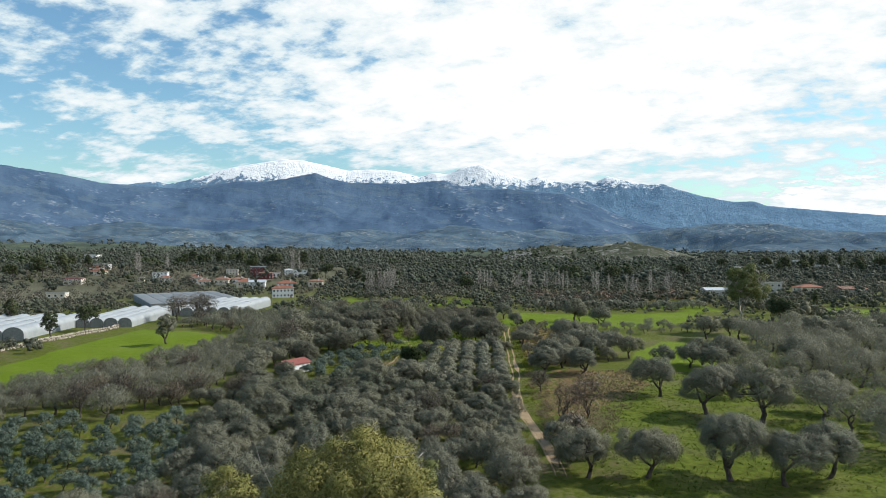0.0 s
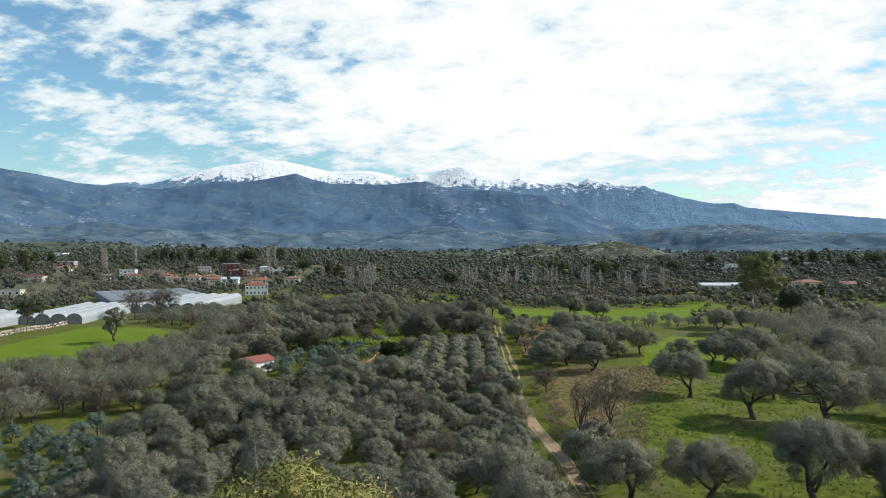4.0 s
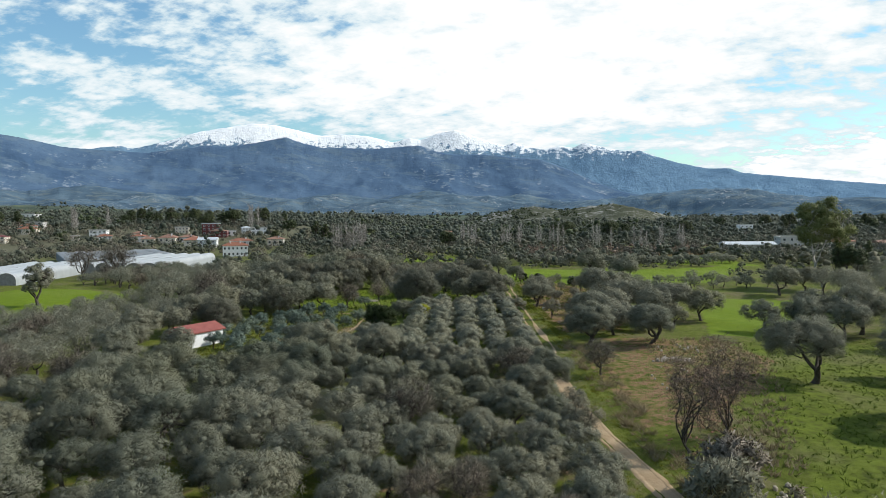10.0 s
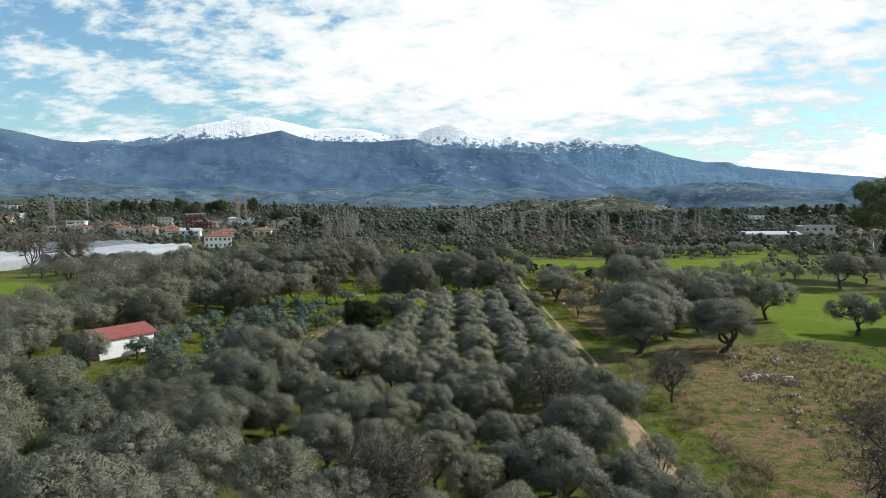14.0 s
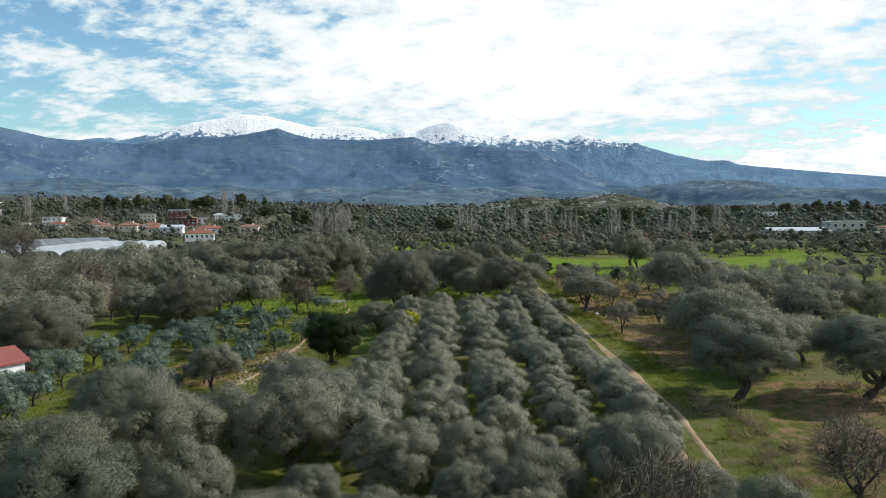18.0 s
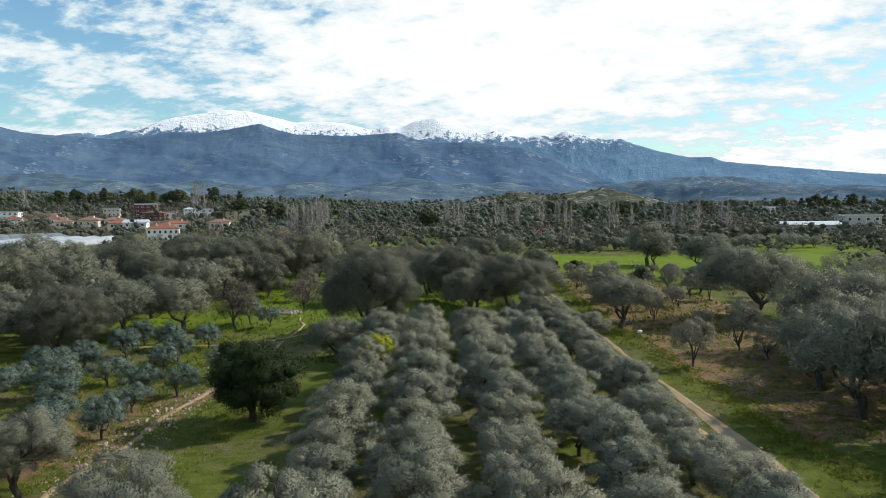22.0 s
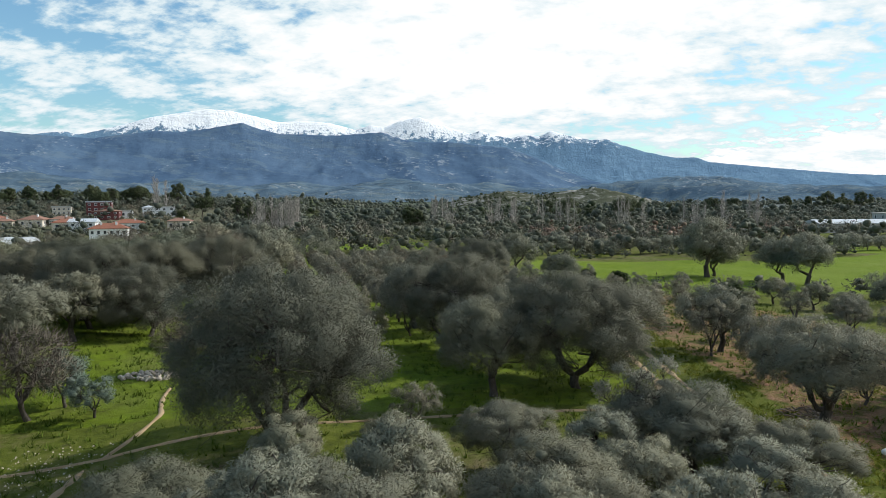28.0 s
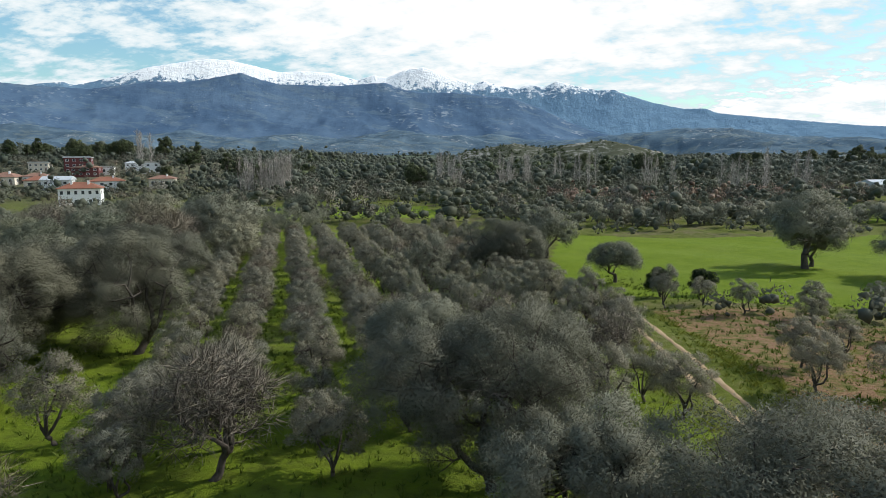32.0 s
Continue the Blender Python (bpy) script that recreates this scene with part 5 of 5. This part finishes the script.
house("village_house", -221, 538, 9, 8, 3.4, 19.0, CREAM_WALL, OLD_TILE, "low cream house with a tiled roof", 1, 3, 1.7, group=VG)
house("village_house", -232, 548, 9, 8, 3.8, 8.0, WHITE_WALL, RED_TILE, "small white house with an orange tile roof", 1, 3, 1.7, group=VG)
house("village_house", -259, 552, 9.5, 8, 3.8, 26.0, WHITE_WALL, RED_TILE, "white house with an orange tile roof", 2, 3, 1.7, group=VG)
house("village_house", -217, 590, 10, 8, 4.6, 14.0, CREAM_WALL, CONCRETE, "flat-roofed cream house among trees", 2, 4, 0.5, True, group=VG, chimneys=0)
house("village_house", -274, 573, 12, 9, 4.8, 14.0, WHITE_WALL, CONCRETE, "flat-roofed white house among trees", 2, 4, 0.5, True, group=VG, chimneys=0)
house("village_house", -358, 620, 12, 9, 3.6, 22.0, WHITE_WALL, RED_TILE, "white house with an orange roof", 1, 4, 1.8, group=VG)
house("village_house", -166, 588, 7, 7, 4.2, 24.0, WHITE_WALL, METAL_ROOF, "white house standing under trees", 2, 3, 1.2, group=VG, chimneys=0)
house("village_house", -340, 592, 13, 9, 4.2, 14.0, CREAM_WALL, RED_TILE, "cream house with an orange tile roof", 1, 3, 1.8, group=VG)
house("village_house", -365, 642, 14, 9, 5.6, 9.0, GREY_WALL, CONCRETE, "grey flat-roofed house on the slope", 2, 3, 0.5, True, group=VG, chimneys=0)
house("village_house", -128, 530, 11, 8, 4.4, 8.0, CREAM_WALL, OLD_TILE, "small house with a weathered tile roof", 1, 3, 1.6, group=VG)
house("village_house", -154, 580, 12, 8, 5.0, 19.0, WHITE_WALL, CONCRETE, "white flat-roofed village house", 2, 3, 0.5, True, group=VG, chimneys=0)
house("village_house", -173, 574, 6.5, 6, 3.6, 16, WHITE_WALL, CONCRETE, "small white flat-roofed village house", 1, 2, 0.5, True, group=VG, chimneys=0)
house("village_house", -283, 556, 5, 5, 3.2, 20, CREAM_WALL, CONCRETE, "tiny cream flat-roofed outbuilding", 1, 1, 0.5, True, group=VG, chimneys=0)
house("village_house", -196, 548, 11, 8, 3.4, 12, WHITE_WALL, OLD_TILE, "low white house with a weathered tile roof", 1, 3, 1.7, group=VG)
house("village_house", -240, 566, 9, 7, 3.4, 25, CREAM_WALL, OLD_TILE, "low cream house with a weathered tile roof", 1, 2, 1.5, group=VG)
house("white_block_house", -452, 775, 16, 10, 6.6, -8, WHITE_WALL, CONCRETE, "white flat-roofed house on a slope", 2, 3, 0.5, True, lift=0, chimneys=0)
house("roadside_house", -275, 430, 11, 8, 6.4, 14, CREAM_WALL, CONCRETE, "unfinished concrete house with a flat slab roof", 2, 3, 0.5, True, chimneys=0)
house("maroon_roof_house", -334, 545, 14, 9, 4.6, 10, CREAM_WALL, MAROON, "cream house with a dark red roof", 2, 4, 1.2, chimneys=0)
# right side
house("metal_roof_barn", 149, 416, 25, 12, 3.0, -4, GREY_WALL, METAL_ROOF, "long low barn with a pale metal roof", 1, 4, 1.3, gable=True, chimneys=0)
house("grey_farmhouse", 180, 432, 15, 10, 6.4, -6, GREY_WALL, CONCRETE, "two-storey grey farmhouse with a slab roof", 2, 4, 0.5, True, chimneys=0)
house("red_roof_barn", 203, 428, 14, 9, 3.4, 8, CREAM_WALL, RED_TILE, "low farm building with a red tile roof", 1, 3, 1.5, chimneys=0)
house("farm_shed", 222, 416, 15, 9, 3.4, 6, GREY_WALL, OLD_TILE, "grey farm shed with a dull red roof", 1, 3, 1.3, gable=True, chimneys=0)
house("distant_white_house", 250, 655, 11, 9, 6.0, 0, WHITE_WALL, CONCRETE, "distant white flat-roofed house", 2, 3, 0.5, True, lift=2, chimneys=0)
house("distant_tower_house", 355, 775, 6, 6, 11.0, 0, WHITE_WALL, CONCRETE, "narrow white tower-like house far off", 3, 2, 0.5, True, chimneys=0)
house("distant_low_hall", 372, 745, 24, 10, 3.0, 0, WHITE_WALL, METAL_ROOF, "distant low hall with a white roof", 1, 5, 0.6, True, lift=3, chimneys=0)
house("distant_white_house", -8, 640, 15, 8, 3.4, 0, WHITE_WALL, OLD_TILE, "distant low white house", 1, 3, 1.2, lift=2, chimneys=0)

shed = new("field_shed")
shed.matrix_basis = pose(-46.8, 168.5, float(land(-46.8, 168.5)), 0, 0, 58)
tagged(shed, "small grey and white field shed with a red roof", "shed")
part("wall", boxes((-3.6, 3.6, -2.3, 2.3, -0.5, 2.2)), GREY_WALL, shed)
part("side_wall", boxes((-3.55, 3.55, -2.42, -2.3, -0.4, 2.18)), WHITE_WALL, shed, "white rendered wall")
gable = bmesh.new()
for gx in (-3.6, 3.45):
    tri = [[gable.verts.new((gx + t, yy, zz)) for yy, zz in ((-2.3, 2.2), (2.3, 2.2), (0, 3.1))] for t in (0, 0.15)]
    gable.faces.new(tri[0][::-1])
    gable.faces.new(tri[1])
    for i in range(3):
        gable.faces.new((tri[0][i], tri[0][(i + 1) % 3], tri[1][(i + 1) % 3], tri[1][i]))
part("gable", gable, GREY_WALL, shed)
part("roof", hip_roof(7.2, 4.6, 2.34, 1.0, 0.35, True), SHED_ROOF, shed)
for wy in (-0.7, 0.7):
    window_unit(shed, -3.6, wy, 1.2, 0.7, 1.3, 3)


# ---- greenhouses ----
def tunnel_mesh(w, h, wall, length):
    a = np.linspace(0, np.pi, 13)
    prof = np.concatenate([[[-w / 2, -1.0]], np.stack([-np.cos(a) * w / 2, wall + np.sin(a) * (h - wall)], -1), [[w / 2, -1.0]]])
    ys = np.linspace(0, length, max(2, int(length / 2.5)))
    k = len(prof)
    sag = 0.05 * np.sin(np.arange(len(ys)) * np.pi)[:, None]
    co = np.zeros((len(ys), k, 3))
    co[..., 0], co[..., 1], co[..., 2] = prof[None, :, 0], ys[:, None], prof[None, :, 1] * (1 - 0.012 * (np.arange(len(ys)) % 2)[:, None]) + sag
    i = np.arange(len(ys) * k).reshape(len(ys), k)
    quads = np.stack([i[:-1, :-1], i[1:, :-1], i[1:, 1:], i[:-1, 1:]], -1).reshape(-1, 4)
    return mesh_from("tunnel_cover", co.reshape(-1, 3), quads, PLASTIC)


def tunnel_end(w, h, wall):
    bm = bmesh.new()
    a = np.linspace(0, np.pi, 13)
    pts = [(-w / 2, -1.0)] + [(-math.cos(t) * w / 2, wall + math.sin(t) * (h - wall)) for t in a] + [(w / 2, -1.0)]
    front = [bm.verts.new((x * 0.97, 0.15, z - 0.06)) for x, z in pts]
    back = [bm.verts.new((x * 0.97, 0.30, z - 0.06)) for x, z in pts]
    bm.faces.new(front)
    bm.faces.new(back[::-1])
    for i in range(len(pts)):
        j = (i + 1) % len(pts)
        bm.faces.new((front[j], front[i], back[i], back[j]))
    return bm


def greenhouse(x, y, spans, w, h, wall, length, turn, label, film=None):
    root = new("greenhouse")
    root.matrix_basis = pose(x, y, float(land(x, y + length * 0.3)), 0, 0, turn)
    tagged(root, label, "greenhouse", "plastic greenhouses")
    cover = tunnel_mesh(w, h, wall, length)
    if film:
        cover.materials[0] = film
    first = part("end_net", tunnel_end(w, h, wall), MESHNET, root, "dark net end wall")
    for s in range(spans):
        c = part("tunnel_cover", cover, None, root)
        c.location.x = (s + 0.5) * w
        for e, at in ((0, 0.0), (1, length - 0.45)):
            ob = first if s == 0 and e == 0 else part("end_net", first.data, None, root)
            ob.location = ((s + 0.5) * w, at, 0)
        for k in range(3):
            hoop = tube([(-math.cos(t) * w / 2, 0, wall + math.sin(t) * (h - wall)) for t in np.linspace(0, np.pi, 9)], np.full(9, 0.05), 4)
            hb = part("hoop", mesh_from("hoop", hoop[0], hoop[1], CONCRETE), None, root)
            hb.location = ((s + 0.5) * w, 0.02 + k * length * 0.499, 0.03)
    return root


greenhouse(-197.6, 219, 6, 7.0, 4.6, 2.2, 49, 8, "white plastic tunnel greenhouse with rounded spans")
greenhouse(-161.8, 264, 4, 5.5, 4.4, 2.2, 56, 8, "white plastic tunnel greenhouse with net-covered arched ends")
greenhouse(-149, 319, 5, 6.0, 4.4, 2.2, 66, 0.5, "long white plastic tunnel greenhouse")
greenhouse(-181, 366, 7, 7.6, 3.6, 3.2, 92, 33, "wide low multi-span greenhouse with a pale flat roof", GREYFILM)


# ---- stones, walls, wood ----
def stone_meshes(count, seed):
    out = []
    for i in range(count):
        rng = np.random.default_rng(seed + i)
        bm = bmesh.new()
        bmesh.ops.create_icosphere(bm, subdivisions=1, radius=0.5)
        s = rng.uniform(0.6, 1.2, 3) * (1, 0.9, 0.65)
        for v in bm.verts:
            v.co = Vector(np.array(v.co) * s * rng.uniform(0.85, 1.12))
        out.append(bm_mesh("stone", bm, STONE))
    return out


STONES = stone_meshes(5, 300)


def stone_heap(x, y, rx, ry, count, s0, s1, label, name="stone_pile", seed=1):
    rng = random.Random(seed)
    root = new(name)
    root.matrix_basis = pose(x, y, float(land(x, y)))
    tagged(root, label, "stones")
    for i in range(count):
        a, r = rng.uniform(0, 6.28), rng.random() ** 0.6
        px, py, s = math.cos(a) * r * rx, math.sin(a) * r * ry, rng.uniform(s0, s1)
        ob = part("stone", rng.choice(STONES), None, root)
        ob.matrix_local = Matrix.LocRotScale((px, py, float(land(x + px, y + py) - land(x, y)) + s * 0.15 + (1 - r) * 0.35 * rng.random()), Euler((rng.uniform(0, 6), rng.uniform(0, 6), rng.uniform(0, 6))), (s, s, s))
    return root


stone_heap(-25.5, 225, 2.2, 1.2, 70, 0.25, 0.6, "heap of reddish field stones in the grass", seed=1)
stone_heap(-25, 182, 2.0, 9.0, 90, 0.12, 0.32, "loose pale stones scattered over a worn path", "scattered_stones", 2)
stone_heap(24, 150, 3.0, 1.4, 26, 0.3, 0.9, "pale boulders and rubble at the field edge", seed=3)
stone_heap(29, 158, 5.0, 3.0, 30, 0.2, 0.6, "scattered rocks on brown cleared ground", "scattered_stones", 4)
stone_heap(18.5, 106, 2.0, 5.0, 30, 0.2, 0.7, "rubble along the field edge", seed=5)
stone_heap(22, 138, 4.0, 8.0, 40, 0.15, 0.5, "scattered rocks on rough cleared ground", "scattered_stones", 6)


def terrace_wall():
    root = new("dry_stone_wall")
    tagged(root, "long dry-stone terrace wall of pale boulders below the greenhouses", "wall")
    rng = random.Random(8)
    a, b = Vector((-146, 196, 0)), Vector((-143, 262, 0))
    for i in range(150):
        p = a.lerp(b, (i % 75) / 74.0)
        z = float(land(p.x, p.y)) + 0.35 + 0.8 * (i // 75)
        ob = part("stone", rng.choice(STONES), None, root)
        s = rng.uniform(1.0, 1.5)
        ob.matrix_local = Matrix.LocRotScale((p.x + rng.uniform(-0.3, 0.3), p.y, z), Euler((rng.uniform(0, 6), rng.uniform(0, 6), rng.uniform(0, 6))), (s, s, s))


terrace_wall()


def brush_pile(x, y, r, h, seed, label):
    rng = np.random.default_rng(seed)
    pieces = []
    for _ in range(60):
        a, d = rng.uniform(0, 2 * np.pi), rng.random() ** 0.5 * r
        p = np.array([math.cos(a) * d, math.sin(a) * d, rng.uniform(0, 1) * h * (1 - d / r)])
        v = rng.normal(0, 1, 3) * [1, 1, 0.3]
        v *= rng.uniform(0.4, 0.9) * r * 0.5 / np.linalg.norm(v)
        pieces.append(tube(bent(rng, p - v, p + v, 4, 0.08), np.linspace(0.035, 0.01, 4), 4))
    co, q = join(pieces)
    ob = new("cut_branches", mesh_from("cut_branches", co, q, WOOD))
    ob.location = (x, y, float(land(x, y)) + 0.05)
    return tagged(ob, label, "brush", kind="stuff")


brush_pile(37, 167, 2.6, 1.3, 1, "dark heap of cut branches and earth")
brush_pile(24.5, 149.5, 2.2, 0.9, 2, "pile of cut logs and branches")
brush_pile(15.5, 186, 1.2, 0.6, 3, "heap of dry pruned branches on tilled soil")
brush_pile(14.0, 212, 1.2, 0.6, 4, "heap of dry pruned branches")

# ---- low growth, soil, paths ----
def tufts(name, spots, blades, height, spread, material, label, seed, category="grass", blade=0.12):
    """Grass and weeds past counting: fans of blades rooted in the ground."""
    rng = np.random.default_rng(seed)
    n = len(spots)
    root = np.concatenate([spots, land(spots[:, 0], spots[:, 1])[:, None]], 1)
    s = rng.uniform(0.6, 1.5, (n, 1, 1))
    at = root[:, None] + rng.normal(0, spread * 0.4, (n, blades, 3)) * [1, 1, 0] * s
    d = np.stack([rng.normal(0, spread, (n, blades)), rng.normal(0, spread, (n, blades)), height * rng.uniform(0.5, 1.2, (n, blades))], -1) * s
    side = np.cross(d, rng.normal(0, 1, d.shape))
    side *= blade * height / (np.linalg.norm(side, axis=2, keepdims=True) + 1e-9) * s
    at[..., 2] -= 0.03
    co = np.stack([at - side, at + side, at + d], 2).reshape(-1, 3)
    return tagged(new(name, mesh_from(name, co, np.arange(len(co)).reshape(-1, 3), material)), label, category, kind="stuff")


def sown(count, corners, seed, off_track=1.3):
    rng = np.random.default_rng(seed)
    c = np.array(corners, float)
    p = np.stack([rng.uniform(c[:, 0].min(), c[:, 0].max(), count), rng.uniform(c[:, 1].min(), c[:, 1].max(), count)], -1)
    keep = inside(p[:, 0], p[:, 1], corners) & (np.abs(p[:, 0] - track_x(p[:, 1])) > off_track)
    # growth gathers in patches
    patch = np.sin(p[:, 0] * 0.9 + 2 * np.sin(p[:, 1] * 0.31)) * np.sin(p[:, 1] * 0.8 + 1.5 * np.sin(p[:, 0] * 0.43))
    return p[keep & (patch > rng.uniform(-1.2, 0.8, count))]


tufts("grass_tufts", sown(26000, [(-45, 196), (8, 196), (30, 205), (34, 262), (10, 290), (-45, 290)], 51), 5, 0.26, 0.10, GRASSBLADE, "tufts of fresh green grass under the trees", 52)
tufts("meadow_grass", sown(12000, [(14, 84), (26, 165), (60, 168), (70, 90)], 53), 5, 0.26, 0.13, GRASSBLADE, "tufts of meadow grass", 54)
tufts("verge_grass", sown(9000, [(5, 100), (13, 100), (12, 262), (6.5, 262)], 55, 1.35), 6, 0.20, 0.12, SUNGRASS, "longer grass along the edges of the track", 56)
tufts("dry_weeds", sown(4200, [(10.5, 108), (17, 118), (24, 166), (38, 170), (36, 148), (22, 112)], 57, 1.6), 7, 0.42, 0.22, WEED, "dry brown weeds on cleared ground", 58, "weeds")
tufts("dead_brush", sown(420, [(10.5, 104), (13.5, 104), (15, 150), (13.5, 166), (11.5, 166)], 59, 1.9), 36, 0.6, 0.4, WEED, "tangled dead brush beside the track", 60, "brush", 0.035)
tufts("bank_weeds", sown(2600, [(11.6, 168), (13.6, 168), (14.2, 262), (12.4, 262)], 61, 2.1), 8, 0.24, 0.2, SUNGRASS, "rank yellow-green weeds on the bank beside the track", 62, "weeds")
tufts("tilled_ground_weeds", sown(5200, [(13, 168), (13, 212), (20, 252), (32, 246), (28, 205), (24, 168)], 65, 3.0), 6, 0.20, 0.16, SUNGRASS, "yellow-green weeds coming up through tilled soil", 66, "weeds")
tufts("left_grass", sown(16000, [(-45, 150), (-19, 150), (-19, 200), (-45, 200)], 63), 5, 0.20, 0.10, SUNGRASS, "short bright green grass between young olives", 64)


def clods(name, spots, size, material, label, seed):
    """Loose lumps of soil or stones past counting: squat five-cornered lumps."""
    rng = np.random.default_rng(seed)
    n = len(spots)
    s = rng.uniform(0.4, 1.5, (n, 1)) * size
    c = np.concatenate([spots, land(spots[:, 0], spots[:, 1])[:, None]], 1)
    a = rng.uniform(0, 6.28, (n, 1)) + np.arange(4) * 1.57
    ring = np.stack([np.cos(a) * s, np.sin(a) * s * 0.8, np.full(a.shape, -0.03)], -1) + c[:, None]
    top = c + np.concatenate([rng.normal(0, 0.2, (n, 2)) * s, s * rng.uniform(0.5, 0.9, (n, 1))], 1)
    co = np.concatenate([ring, top[:, None]], 1).reshape(-1, 3)
    base = np.arange(n)[:, None, None] * 5
    tri = (base + np.array([[0, 1, 4], [1, 2, 4], [2, 3, 4], [3, 0, 4]])[None]).reshape(-1, 3)
    return tagged(new(name, mesh_from(name, co, tri, material)), label, "soil", kind="stuff")


EARTH = plain_material("turned_earth", (0.13, 0.072, 0.045), (0.23, 0.14, 0.09), 1.5, 0.95, 0.1)
clods("soil_clods", sown(9000, [(13, 170), (13, 212), (22, 252), (32, 244), (28, 205), (22, 176)], 71, 3.0), 0.14, EARTH, "red-brown clods of tilled soil", 72)
clods("cleared_soil_clods", sown(5000, [(13, 116), (18, 150), (22, 168), (36, 166), (38, 150), (26, 138), (18, 114)], 73, 3.5), 0.16, EARTH, "lumps of earth on cleared ground", 74)
clods("path_gravel", sown(2600, [(-27.5, 168), (-23, 168), (-22, 212), (-27, 212)], 75), 0.07, STONE, "small stones on a worn footpath", 76)


def footpath(points, width, label, seed):
    rng = np.random.default_rng(seed)
    p = np.array(points, float)
    t = np.concatenate([[0], np.cumsum(np.linalg.norm(np.diff(p, axis=0), axis=1))])
    u = np.arange(0, t[-1], 0.6)
    x, y = np.interp(u, t, p[:, 0]), np.interp(u, t, p[:, 1])
    x, y = x + 0.25 * np.sin(u * 0.5), y + 0.2 * np.sin(u * 0.37 + 1)
    dx, dy = np.gradient(x), np.gradient(y)
    k = np.hypot(dx, dy) + 1e-9
    half = np.clip(width / 2 * (1 + rng.normal(0, 0.25, len(u))), 0.08, None)
    half[0] = half[-1] = 0.05
    w = np.linspace(-1, 1, 5)
    X = x[:, None] - (dy / k * half)[:, None] * w
    Y = y[:, None] + (dx / k * half)[:, None] * w
    Z = land(X, Y) + 0.05 + 0.03 * (1 - w**2)
    Z[:, [0, -1]] = land(X, Y)[:, [0, -1]] - 0.05
    i = np.arange(X.size).reshape(X.shape)
    quads = np.stack([i[:-1, 1:], i[:-1, :-1], i[1:, :-1], i[1:, 1:]], -1).reshape(-1, 4)
    return tagged(new("footpath", mesh_from("footpath", np.stack([X, Y, Z], -1).reshape(-1, 3), quads, SAND, True)), label, "path", kind="structure")


footpath([(-40, 206), (-30, 208), (-22, 209.5), (-14, 213), (-2, 213.5), (8, 214.5)], 0.3, "thin sandy footpath across the grass", 81)
footpath([(-26, 150), (-25.5, 170), (-25, 185), (-23, 200), (-22, 209)], 0.6, "stony worn footpath past young olives", 82)
footpath([(-22, 209.5), (-21.4, 216), (-23, 222)], 0.35, "short sandy footpath in the grass", 83)

sack_bm = bmesh.new()
bmesh.ops.create_icosphere(sack_bm, subdivisions=2, radius=0.5)
for v in sack_bm.verts:
    v.co = Vector((v.co.x * 0.9, v.co.y * 0.6, max(v.co.z, -0.3) * 0.6)) * 0.62 * (1 + 0.12 * noise.noise(v.co * 5))
sack = new("white_sack", bm_mesh("white_sack", sack_bm, WHITE_WALL))
sack.location = (14.3, 205.9, float(land(14.3, 205.9)) + 0.2)
tagged(sack, "white plastic sack lying at the foot of an olive tree", "sack")

for pool in FIRST.values():
    for proto in pool:
        discard(proto)
for proto in TALL_PINES + CYPRESS + POPLARS:
    discard(proto)
